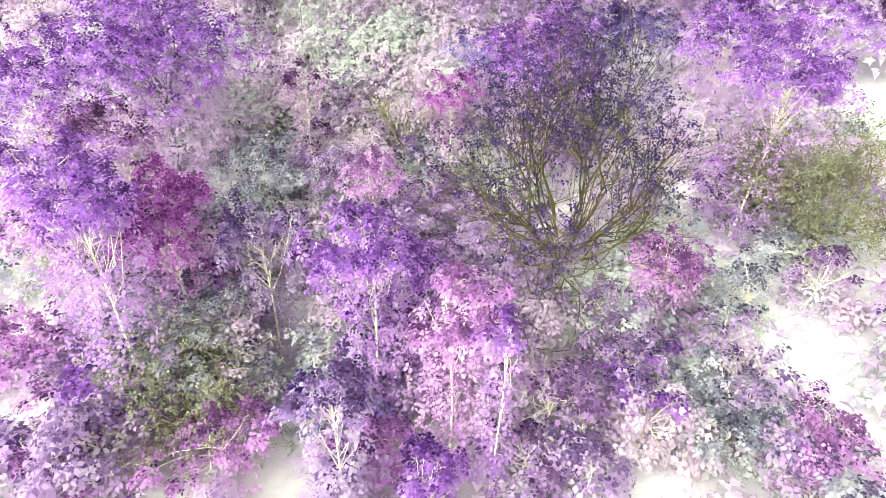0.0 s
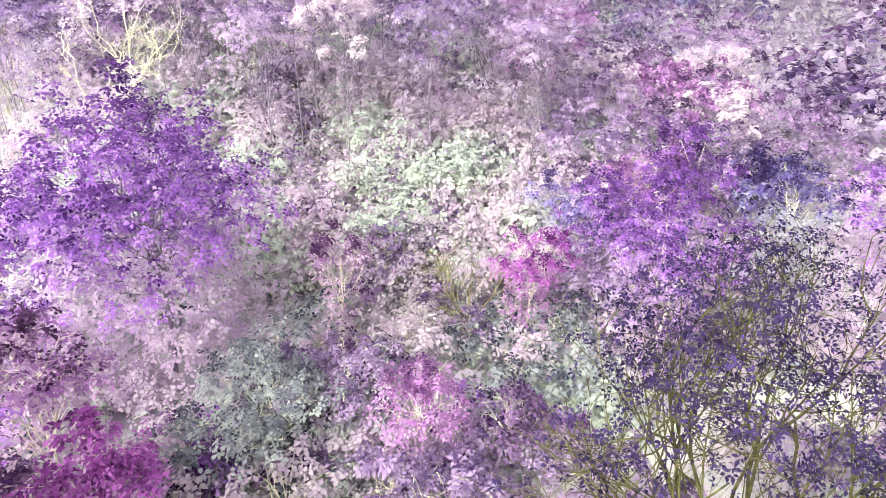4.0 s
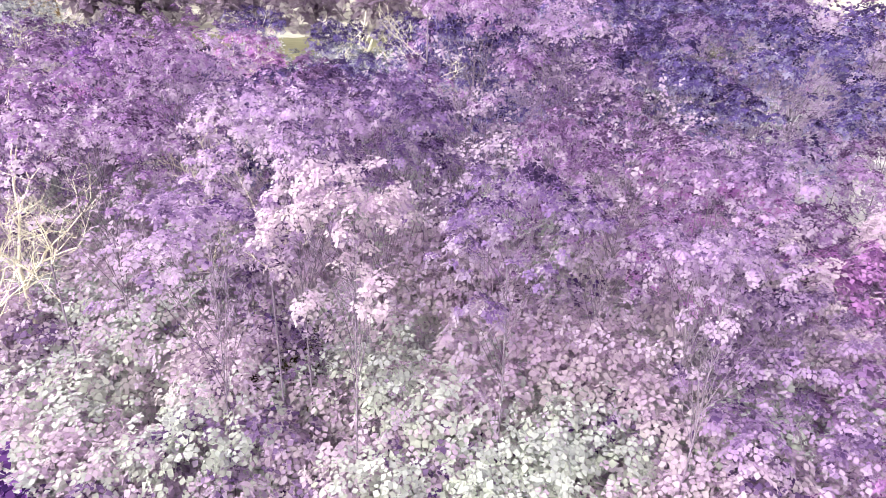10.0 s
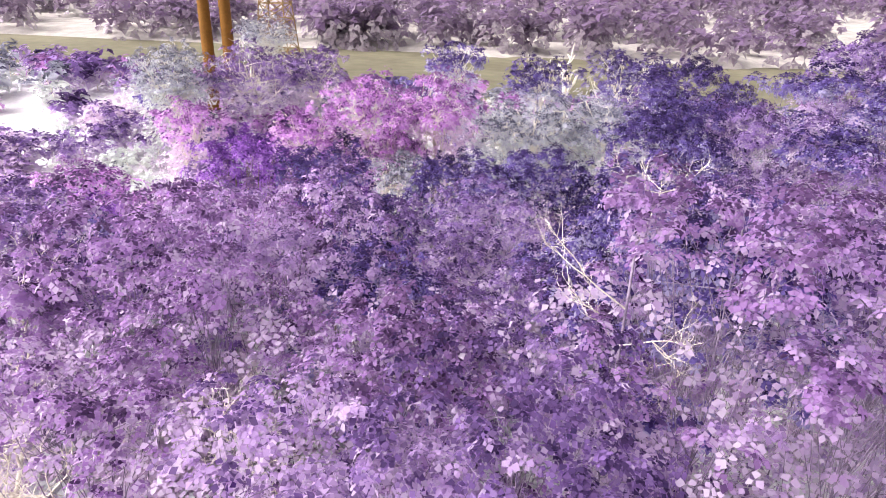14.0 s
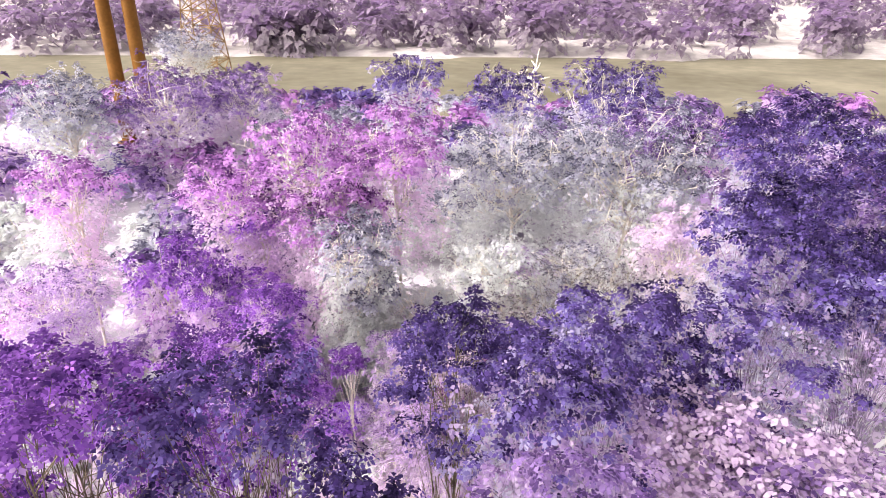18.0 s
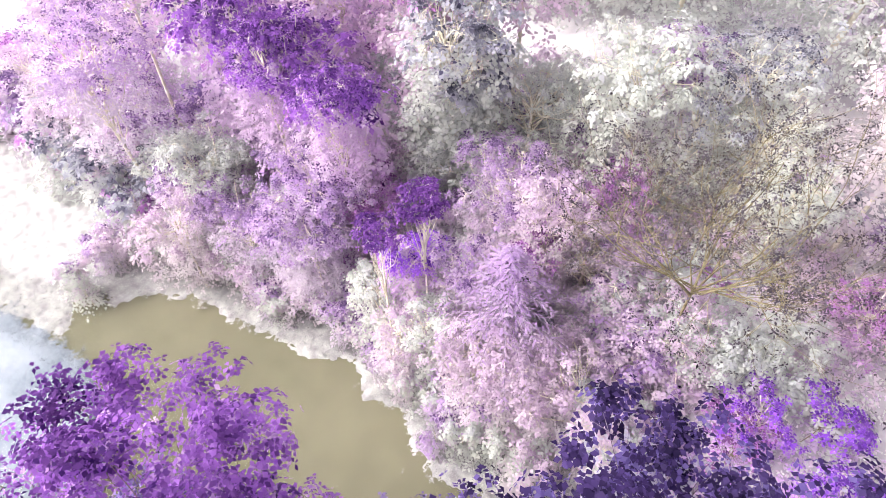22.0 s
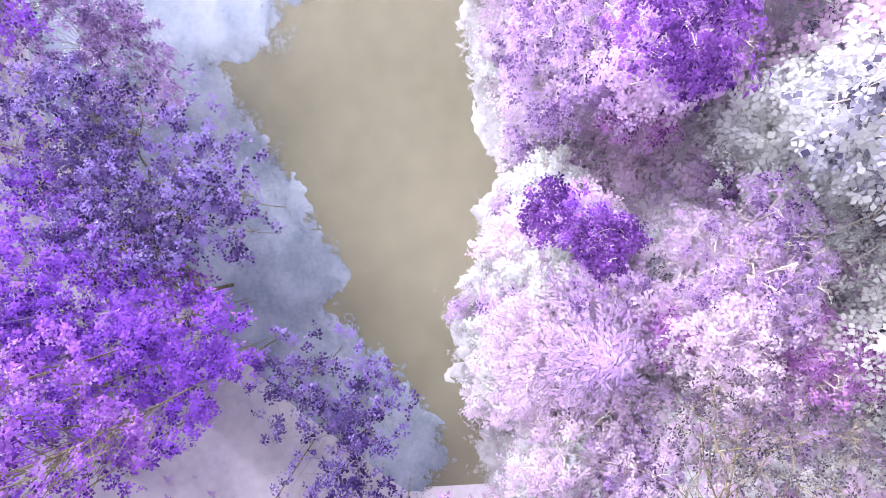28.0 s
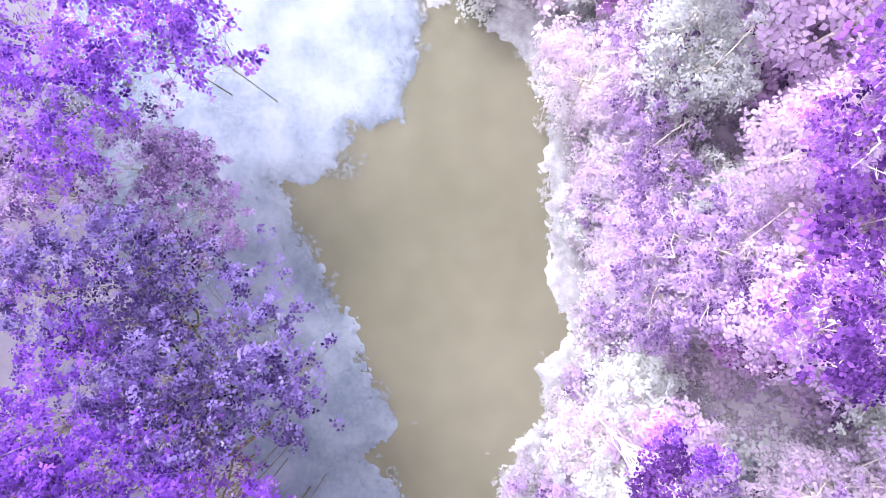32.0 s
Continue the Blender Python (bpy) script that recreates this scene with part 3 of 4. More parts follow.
CLEARING_more = [
    ("violet", 1.1, 5.4, 13.3, 1.05),
    ("orchid", 2.6, 4.4, 12.9, 1.0),
    ("violet", 3.3, 3.4, 13.3, 0.42),
    ("magenta", -3.2, 7.1, 12.4, 1.2),
    ("violet", -3.2, 4.8, 14.1, 0.95),
    ("violet", -4.6, 6.4, 14.2, 1.3),
    ("plum", -4.9, 8.9, 13.4, 1.25),
    ("muted", -1.2, 6.9, 12.4, 0.95),
    ("orchid", 0.6, 11.2, 11.4, 1.0),
    ("orchid", 7.2, 7.6, 11.5, 0.9),
    ("muted", 0.8, 2.6, 12.8, 0.7),
    ("violet", 2.2, 2.4, 11.3, 0.5),
    ("violet", 11.0, 12.0, 14.0, 1.7),
    ("violet", 5.6, 14.9, 13.0, 1.5),
    ("orchid", 5.8, 18.6, 12.9, 1.6),
    ("heather", 8.4, 24.3, 13.6, 1.7),
    ("lilac", 6.1, 6.6, 10.7, 0.95),
    ("magenta", 2.7, 15.8, 12.0, 1.01),
    ("violet", 5.2, 17.5, 12.4, 1.96),
    ("lilac", 7.6, 18.9, 12.7, 1.85),
    ("lilac", 5.5, 16.1, 11.4, 1.84),
    ("magenta", 1.2, 20.6, 11.1, 0.48),
    ("plum", -1.6, 13.9, 12.8, 0.69),
]
stand(CLEARING_more, "trees round the clearing", dusky=True, skirt=0.45, leaf=0.085, density=0.9, k=3, wide=1.5, stout=0.6, shoots=4)

# the dense wood on the rise
WOOD = [
    ("indigo", -9.0, 36.4, 14.6, 1.60),
]
WOOD_more = [
    ("indigo", -6.6, 37.1, 14.8, 1.74),
    ("indigo", -4.4, 39.6, 16.6, 2.1),
    ("indigo", -4.4, 42.4, 17.6, 2.0),
]
stand(WOOD + WOOD_more, "trees of the dense wood", leaf=0.085, density=0.9, k=3, wide=1.7, stout=0.4, skirt=0.5, tip_share=0.45, bark=BARK_GREY)
WOOD_EDGE = [
    ("orchid", -14.6, 28.6, 14.8, 1.5),
    ("violet", -13.3, 29.6, 16.8, 1.35),
    ("violet", -14.6, 30.8, 15.6, 1.2),
    ("indigo", -11.5, 30.8, 16.5, 1.3),
    ("indigo", -9.7, 30.0, 15.7, 1.2),
    ("indigo", -10.0, 34.5, 15.7, 1.2),
]
stand(WOOD_EDGE, "trees of the dense wood", leaf=0.08, bark=BARK_DARK, stout=0.5, k=3, wide=1.7, shoots=8, skirt=0, deep=1.6, tip_share=0.4)

# the trees behind the pond
BEHIND = [
    ("orchid", -24.6, 51.8, 12.8, 3.8),
    ("orchid", -21.0, 54.6, 13.2, 3.4),
    ("orchid", -28.0, 49.8, 11.4, 3.0),
    ("orchid", -23.0, 51.2, 10.6, 3.0),
    ("orchid", -33.9, 45.3, 12.3, 2.34),
    ("slate", -16.4, 61.1, 11.0, 4.79),
    ("slate", -10.1, 62.5, 11.3, 5.28),
    ("muted", -8.4, 67.1, 12.0, 4.39),
    ("indigo", -27.2, 69.1, 14.2, 3.01),
    ("indigo", -12.7, 73.2, 13.3, 4.32),
    ("indigo", -19.8, 72.6, 12.9, 3.49),
    ("muted", -2.6, 61.8, 13.5, 2.33),
    ("muted", -50.0, 68.1, 11.1, 5.22),
    ("muted", -45.2, 72.4, 11.2, 4.44),
    ("slate", -54.7, 61.5, 11.1, 4.82),
    ("slate", -83.2, 105.8, 10.5, 5.38),
    ("slate", -22.4, 64.4, 6.4, 3.2),
    ("slate", -19.4, 65.8, 7.0, 3.2),
    ("pale", -25.2, 63.0, 5.6, 2.8),
    ("violet", -29.0, 46.0, 8.4, 2.40),
    ("violet", -25.9, 46.4, 8.0, 2.23),
    ("violet", -26.5, 49.5, 10.2, 1.85),
    ("slate", -20.6, 49.2, 9.6, 2.71),
    ("pale", -14.8, 52.1, 8.5, 2.30),
    ("pink", -6.2, 55.0, 9.8, 2.71),
]
stand(BEHIND, "trees behind the pond", leaf=0.18, density=0.85, k=3, wide=1.8, tip_share=0.16)
BEHIND_more = [
    ("slate", -20.6, 49.6, 7.5, 2.03),
    ("violet", -21.6, 45.3, 8.4, 1.10),
    ("violet", -23.3, 45.4, 7.6, 1.24),
]
stand(BEHIND_more, "trees behind the pond", leaf=0.18, density=0.85, k=3, wide=1.8, tip_share=0.16)

# trees standing in the pond
WATERSIDE = [
    ("vivid", -15.2, 32.1, 6.0, 1.45),
    ("dusk", -18.3, 31.1, 5.4, 1.54),
    ("vivid", -13.2, 28.2, 3.6, 3.53),
    ("vivid", -14.6, 32.0, 4.2, 1.78),
    ("vivid", -19.3, 26.6, 2.8, 2.28),
    ("lilac", -24.1, 27.4, 2.0, 2.18),
    ("vivid", -27.3, 28.5, 5.0, 2.39),
    ("lilac", -22.9, 29.1, 1.6, 1.88),
    ("slate", -25.4, 26.6, 3.4, 1.71),
    ("lilac", -24.4, 24.3, 2.0, 1.85),
    ("vivid", -16.2, 26.4, 3.6, 1.97),
    ("dusk", -21.1, 28.3, 3.8, 1.96),
    ("dusk", -18.4, 29.9, 3.6, 2.58),
]
WATERSIDE_MORE = [
    ("dusk", -19.2, 32.0, 3.6, 1.5),
    ("vivid", -27.2, 30.2, 4.6, 1.6),
    ("lilac", -24.0, 29.1, 2.0, 1.5),
    ("dusk", -17.8, 33.0, 3.6, 1.0),
    ("vivid", -15.4, 27.7, 4.0, 2.2),
    ("dusk", -19.5, 31.1, 3.8, 2.4),
    ("vivid", -15.3, 31.8, 4.4, 1.9),
    ("vivid", -13.9, 29.1, 4.4, 3.1),
    ("vivid", -16.8, 27.1, 4.0, 1.8),
    ("vivid", -24.9, 26.6, 4.0, 1.9),
    ("dusk", -8.4, 38.1, 4.5, 1.6),
    ("vivid", -14.2, 33.4, 4.8, 1.3),
    ("orchid", -7.7, 40.0, 2.0, 1.4),
    ("orchid", -6.7, 44.4, 3.0, 1.3),
    ("vivid", -4.9, 46.5, 3.4, 1.3),
]
stand(WATERSIDE_MORE, "trees on the pond edge", leaf=0.125, density=0.5, skirt=0, bark=BARK_DARK, tip_share=0.2, stout=0.25, limbs=2, wide=1.5, k=3, hollow=0.85)
stand(WATERSIDE, "trees on the pond edge", leaf=0.125, density=0.5, skirt=0, bark=BARK_DARK, tip_share=0.2, stout=0.25, limbs=2, wide=1.5, k=3, hollow=0.85)

OVERHANG = [
    ("dusk", -11.6, 36.0, 2.8, 2.6),
    ("dusk", -13.4, 35.4, 3.4, 1.9),
    ("indigo", -10.2, 36.6, 3.6, 2.0),
    ("indigo", -12.2, 37.2, 2.9, 1.6),
    ("dusk", -18.8, 33.2, 4.6, 1.5),
]
stand(OVERHANG, "trees on the pond edge", leaf=0.12, density=0.3, skirt=0, bark=BARK_DARK, tip_share=0.3, stout=0.25, limbs=2, wide=1.5, k=3, hollow=1.0)
WATERSIDE_WEST = [
    ("vivid", -14.2, 26.0, 3.6, 1.9),
    ("vivid", -12.4, 31.2, 4.2, 1.7),
    ("vivid", -16.9, 29.4, 4.4, 1.5),
    ("vivid", -27.4, 24.8, 4.2, 2.0),
    ("lilac", -22.9, 25.4, 3.5, 1.9),
    ("dusk", -20.3, 26.2, 4.0, 1.8),
    ("vivid", -28.6, 27.2, 4.0, 1.6),
    ("vivid", -26.0, 23.0, 3.0, 2.1),
    ("vivid", -11.6, 27.6, 8.4, 1.9),
    ("vivid", -12.2, 29.8, 7.2, 1.7),
    ("vivid", -10.6, 29.2, 8.6, 1.6),
    ("vivid", -13.0, 26.4, 8.8, 1.8),
    ("lilac", -20.8, 24.0, 3.0, 2.0),
]
stand(WATERSIDE_WEST, "trees on the pond edge", leaf=0.125, density=0.5, skirt=0, bark=BARK_DARK, tip_share=0.2, stout=0.25, limbs=2, wide=1.5, k=3, hollow=0.85)

# bushes on the bank
BANK_WEST = [
    ("pale", -31.0, 43.0, 2.5, 1.6),
    ("pink", -33.5, 42.0, 2.4, 1.6),
    ("lilac", -35.0, 44.0, 3.0, 1.8),
    ("lilac", -31.5, 45.5, 3.2, 1.6),
    ("pink", -38.0, 42.0, 2.4, 1.8),
    ("violet", -36.5, 46.0, 4.0, 1.8),
    ("pink", -42.0, 43.0, 2.4, 2.0),
    ("orchid", -40.0, 46.0, 4.0, 2.0),
]
stand(BANK_WEST, "bushes on the pond bank", "shrub", leaf=0.17)
BANK = [
    ("lilac", -29.0, 41.9, 3.0, 1.7),
    ("pale", -28.2, 43.6, 3.0, 1.7),
    ("lilac", -26.9, 42.2, 3.0, 1.4),
    ("lilac", -23.6, 42.4, 3.4, 1.4),
    ("pale", -18.9, 52.3, 5.0, 3.12),
    ("pink", -23.8, 46.0, 4.6, 2.51),
    ("lilac", -17.0, 47.5, 5.6, 2.13),
    ("lilac", -22.8, 43.6, 5.5, 2.12),
    ("pink", -13.7, 47.6, 3.4, 2.58),
    ("pink", -10.1, 46.5, 3.0, 2.18),
    ("orchid", -4.6, 51.8, 3.0, 1.88),
    ("pale", -28.4, 42.8, 4.0, 2.14),
    ("lilac", -32.1, 41.9, 8.0, 2.65),
    ("vivid", -6.6, 45.4, 3.0, 1.25),
    ("orchid", -7.4, 41.1, 2.2, 1.34),
    ("vivid", -3.8, 43.7, 3.0, 1.76),
    ("pink", -14.8, 46.5, 6.0, 1.68),
    ("pink", -15.2, 42.6, 3.6, 1.69),
    ("pink", -13.1, 42.4, 3.0, 1.54),
    ("pale", -10.3, 43.1, 2.0, 1.59),
    ("lilac", -22.2, 42.4, 4.6, 1.73),
    ("pale", -20.5, 49.0, 4.6, 2.20),
    ("pink", -16.4, 47.6, 4.4, 2.39),
    ("orchid", -14.1, 50.4, 4.0, 1.95),
]
stand(BANK, "bushes on the pond bank", "shrub", leaf=0.115, density=0.8, k=3, wide=1.4, tip_share=-0.12)
BANK_VIOLET = [
    ("violet", -21.8, 44.3, 9.2, 1.6),
    ("violet", -25.6, 44.8, 8.8, 1.7),
]
stand(BANK_VIOLET, "bushes on the pond bank", "shrub", leaf=0.11, density=1.0, k=3, wide=1.5, tip_share=0.2)
BANK_more = [
    ("pink", -14.6, 42.3, 3.4, 1.86),
    ("pink", -11.4, 43.3, 3.0, 2.24),
    ("pale", -11.2, 47.2, 2.6, 2.11),
    ("orchid", -15.0, 46.4, 4.6, 1.42),
    ("slate", -23.5, 50.9, 4.0, 1.78),
    ("lilac", -25.5, 41.9, 3.4, 1.52),
    ("lilac", -23.0, 42.9, 3.8, 1.77),
    ("pale", -24.3, 44.8, 2.6, 1.74),
    ("pink", -27.9, 40.5, 3.0, 1.41),
    ("vivid", -18.2, 43.1, 5.0, 1.15),
    ("orchid", -21.6, 45.0, 4.4, 1.42),
]
stand(BANK_more, "bushes on the pond bank", "shrub", leaf=0.115, density=0.8, k=3, wide=1.4, tip_share=-0.12)

# single trees
tree("tree", -5.7, 13.7, 13.7, 3.0, "violet", "large spreading tree with blue-violet leaves and pale boughs", lobes=60, tip_share=0.0, density=1.0, bark=BARK_GREY, stout=0.6, leaf=0.1, shoots=16, wide=1.6, k=3)
bare_tree("half_bare_tree", 5.3, 9.0, 10.6, 4.6, 3.3, "half-bare tree with tangled olive branches and indigo leaves", BARK_TWIG, 5, "indigo", 0.085, 3, stems=16, thick=0.055, upper=0.45)
bare_tree("bare_bush", -2.3, 4.6, 9.7, 1.5, 1.6, "low twiggy olive bush in the clearing", BARK_DARK, 5, "olive", 0.08, 2, stems=7, category="bush", thick=0.03)
bare_tree("bare_bush", 13.2, 11.6, 9.4, 3.4, 3.0, "grey-olive twiggy bush at the clearing", BARK_DARK, 5, "olive", 0.11, 6, stems=6)
bare_tree("bare_bush", 1.2, 16.0, 9.9, 2.2, 1.6, "bare brown twiggy bush in the clearing", BARK_DARK, 4, stems=4, category="bush", thick=0.04)
bare_tree("bare_bush", -0.6, 17.0, 9.9, 2.0, 1.2, "bare brown twiggy bush in the clearing", BARK_DARK, 4, stems=4, category="bush", thick=0.03)
bare_tree("bare_bush", -10.0, 46.9, 5.6, 6.0, 3.8, "dense grey-brown bare bush with few violet leaves", BARK_DARK, 5, "grey", 0.1, 2, stems=12, category="bush", thick=0.045, long=0.44)
for bx, by, bz in ((-4.6, 22.2, 12.3), (-5.3, 21.6, 11.8)):
    bare_tree("dead_bush", bx, by, bz, 0.6, 0.5, "small dead bush with blackened leaves", BARK_DARK, 3, "dead", 0.1, 3, stems=4, category="bush", thick=0.02, group="dead bushes")
for bx, by, bz, bh, bw in ((-9.9, 21.3, 14.4, 3.6, 1.9), (-10.6, 20.6, 13.6, 3.0, 1.6), (-7.2, 23.3, 12.6, 2.4, 1.4)):
    bare_tree("dead_tree", bx, by, bz, bh, bw, "dead tree with bare bleached boughs among the crowns", BARK_PALE, 4, stems=3, group="dead trees in the wood", thick=0.045)
bare_tree("dead_tree", -21.5, 84.9, 11.0, 7.0, 2.4, "bleached dead snag by the river", BARK_PALE, 2, stems=2, thick=0.3)
for bx, by in ((4.5, 7.9), (6.2, 7.4), (3.7, 6.6), (7.1, 9.0), (5.1, 9.6)):
    stand([(("lilac", "pink", "pale")[int(bx * 10) % 3], bx, by, 10.8, 1.2)], "low pale bushes", small="low_shrub", limbs=0, k=3, wide=1.5)
for bx, by in ((-9.8, 47.4), (-7.6, 47.2), (-8.8, 46.6), (-6.6, 48.6), (-10.6, 48.8)):
    stand([(("pale", "pink")[int(-bx * 10) % 2], bx, by, 3.2, 1.5)], "low pale bushes", small="low_shrub", limbs=0, k=3, wide=1.5)
BANK_PALE = [
    ("pink", -18.0, 43.4, 4.4, 1.3),
    ("pale", -16.8, 42.2, 3.6, 1.2),
    ("pink", -17.6, 41.6, 2.8, 1.1),
    ("pale", -19.2, 42.4, 3.4, 1.2),
    ("lilac", -16.2, 43.8, 5.0, 1.2),
    ("pink", -15.6, 44.4, 4.8, 1.3),
    ("slate", -12.6, 53.2, 6.8, 1.9),
    ("pale", -10.4, 54.2, 6.4, 1.9),
    ("slate", -11.8, 56.0, 7.6, 2.2),
    ("lilac", -13.6, 55.2, 7.2, 1.9),
    ("pale", -8.6, 52.6, 5.6, 1.7),
]
stand(BANK_PALE, "bushes on the pond bank", "shrub", leaf=0.13, density=0.8, k=3, wide=1.5, tip_share=-0.2, limbs=2)
conifer(-14.6, 43.4, 7.4, 2.5, "lilac")
stand([("violet", -17.4, 43.0, 8.2, 0.8), ("violet", -18.1, 41.8, 7.5, 0.66)], "vivid violet bushes by the pond", skirt=0, tip_share=0.9, leaf=0.1, density=1.8, k=3, wide=1.5)

tree("tree", -13.7, 32.9, 14.6, 1.9, "violet", "vivid violet tree with upright leafy shoots above the pond", leaf=0.075, density=1.1, tip_share=0.12, bark=BARK_DARK, stout=0.4, shoots=20, wide=1.5, k=3, skirt=0, deep=1.6)
bare_tree("overhanging_tree", -15.8, 31.2, 2.2, 2.2, 3.4, "half-bare tree leaning over the water with thin dark twigs", BARK_DARK, 4, "violet", 0.15, 1, stems=5, thick=0.06)
bare_tree("overhanging_tree", -19.4, 29.6, 2.0, 2.6, 3.4, "half-bare tree leaning over the water with thin dark twigs", BARK_DARK, 5, "indigo", 0.15, 1, stems=5, thick=0.06)

stand([("violet", 6.9, 18.6, 13.3, 1.7), ("indigo", 8.9, 17.6, 13.4, 1.6), ("violet", 11.5, 17.0, 13.6, 1.9), ("dusk", 3.6, 17.8, 12.2, 1.3)], "trees round the clearing", leaf=0.11, k=3, wide=1.5, stout=0.5, shoots=5)

# mid-purple bushes scattered over the clearing
rng = np.random.default_rng(21)
MIXED = ("lilac", "slate", "slate", "pink", "violet", "lilac", "heather")
for i in range(190):
    x, y = (rng.uniform(-10, 14), rng.uniform(1, 18)) if i < 140 else (rng.uniform(-5, 4), rng.uniform(5, 17))
    if (x - 5.3) ** 2 + (y - 9.2) ** 2 < 6 or (x + 5.7) ** 2 + (y - 13.7) ** 2 < 9:
        continue
    r = float(rng.uniform(0.6, 1.15))
    stand([(MIXED[int(rng.integers(7))], x, y, float(land(x, y)) + r * rng.uniform(0.8, 1.5), r)], "bushes of the clearing", "shrub", leaf=0.125, density=0.8, limbs=2, k=3, wide=1.4, stout=0.6)

# the wood's fill of crowns: one rising canopy, pale and pink at its foot, deep purple along its crest
rng = np.random.default_rng(5)
DEEP = ("indigo", "muted", "indigo", "heather")
NEAR = ("heather", "muted", "lilac", "dusk")
CREST = ("indigo", "indigo", "muted")
MILD = ("heather", "muted", "heather", "lilac", "muted")
FACE = ("heather", "lilac", "lilac", "muted", "pink")
ROSE = ("heather", "lilac", "orchid", "pink", "heather")
EDGE = [(-19, 19.6), (-19.5, 24), (-17, 28), (-14.6, 30.2), (-12.8, 31), (-11, 30.2), (-10.4, 29.6), (-9.6, 29.4), (-9.3, 31), (-9.2, 33), (-9, 35.4), (-7.4, 36.8), (-5.6, 39), (-3.4, 43), (10, 50), (34, 60), (40, 31), (10, 21.6), (3.4, 19.8), (-1, 18.9), (-7, 19.2), (-10.5, 19.8)]


def canopy(x, y):
    """How high the wood's crowns reach: steep at the southern edge, lower towards the east."""
    head = np.interp(y, (18.5, 19.6, 21, 23.5, 26, 29, 32, 36, 41), (16.2, 17.2, 18.2, 18.7, 17.8, 16.9, 16.8, 17.0, 17.9))
    head = head + (14.7 - head) * smooth(2.0, 4.2, x) * (1 - smooth(30, 36, y))
    head = head + 1.3 * smooth(-4.5, -2, x) * (1 - smooth(1, 3, x)) * smooth(22.3, 24.5, y) * (1 - smooth(26.5, 31, y))
    head = head + 1.9 * smooth(-2.5, 0.5, x) * smooth(31, 35, y) * (1 - smooth(10, 22, x))
    return head - 1.2 * smooth(-9.5, -12, x) * (1 - smooth(24, 28, y)) - 1.1 * smooth(-8.8, -10, x) * smooth(26.6, 28.2, y)


def thicket(y):
    """How high the pale bushes under the wood's edge reach."""
    return np.interp(y, (14, 18, 20, 23, 27), (10.6, 11.6, 12.6, 14.2, 15.0))


beyond = {"heather": [], "muted": []}
grown = [(-9.0, 36.4), (-6.6, 37.1), (-4.9, 34.3), (-4.2, 33.4), (-1.8, 21.0), (-8.3, 19.4), (-9.8, 20.4), (-10.4, 19.6)]
for _ in range(5600):
    x, y = rng.uniform(-34, 40), rng.uniform(18, 60)
    if inside(EDGE, np.array(x), np.array(y)) < 0.3 or math.hypot(x + 4.6, y - 33.2) < 2.3 or any((x - a) ** 2 + (y - b) ** 2 < (2.2 if x < 8 else 7) for a, b in grown):
        continue
    grown.append((x, y))
    r = float(rng.uniform(1.15, 1.65)) * (1 if x < 8 else 1.5)
    head = float(canopy(x, y)) + rng.uniform(-0.6, 0.5)
    kinds = ROSE if x > 2.6 and y < 31 else ("violet", "orchid", "violet") if x < -10.2 and y > 26 else FACE if y < 21.3 else MILD if y < 25 else DEEP if y < 28.5 else NEAR if y < 33 and x > -8 else CREST
    if x > 13:
        beyond[("heather", "muted")[int(rng.integers(2))]].append((x, y, head - 0.9 * r, r * 1.2))
        continue
    stand([(kinds[int(rng.integers(len(kinds)))], x, y, head - 0.6 * r, r)], "trees of the dense wood", leaf=0.06 if -8 < x < 3.5 and 20 < y < 31 else 0.075 if -13 < x < 2 and y < 37 else 0.085 if x < 6 else 0.12, density=0.55 if kinds is FACE else 0.62, k=3, skirt=0, limbs=2, deep=0.9 if kinds is FACE else 1.6 if y < 24 else 1.2, tip_share=-0.05 if kinds in (FACE, NEAR) else 0.12, stout=0.3, wide=2.1, tall=0.6, bark=BARK_GREY)
stand([("plum", -3.6, 35.6, 11.4, 1.1), ("violet", -2.2, 34.6, 11.6, 1.1)], "trees of the dense wood", leaf=0.1, k=3, wide=1.7)

for kind, spots in beyond.items():
    joined_woods("wood_beyond", spots, kind, 0.23, LABELS[kind].replace("tree", "woods") + " farther along the rise", rng)

# the understorey: sprays of leaves added to fill the wood below its crowns, in the paler tones of inverted shade
spots = rng.uniform((-15, 20), (22, 48), (7000, 2))
spots = spots[(inside(EDGE, spots[:, 0], spots[:, 1]) > 0) & (np.hypot(spots[:, 0] + 4.7, spots[:, 1] - 34) > 1.9)]
for kind, word, low, high in (("lilac", "soft lilac", 0, 22), ("heather", "heather-purple", 22, 25), ("muted", "muted purple", 25, 90)):
    c = spots[(spots[:, 1] >= low) & (spots[:, 1] < high)]
    each = 9
    top = canopy(c[:, 0], c[:, 1]) - rng.uniform(0, 1, len(c)) ** 1.4 * 4.0 - 0.9
    at = np.repeat(np.stack([c[:, 0], c[:, 1], top], 1), each, axis=0) + rng.normal(size=(len(c) * each, 3)) * np.array((0.24, 0.24, 0.1))
    v, f = leaves(rng, at, rng.normal(size=at.shape) * 0.35 + np.array((0, -0.25, 0.8)), 0.085, 3, wide=1.9)
    tagged(new("understorey", mesh_from("understorey", v, f, SHADE_PALE[kind])), word + " leaves of the understorey beneath the wood's crowns", "understorey", kind="stuff")

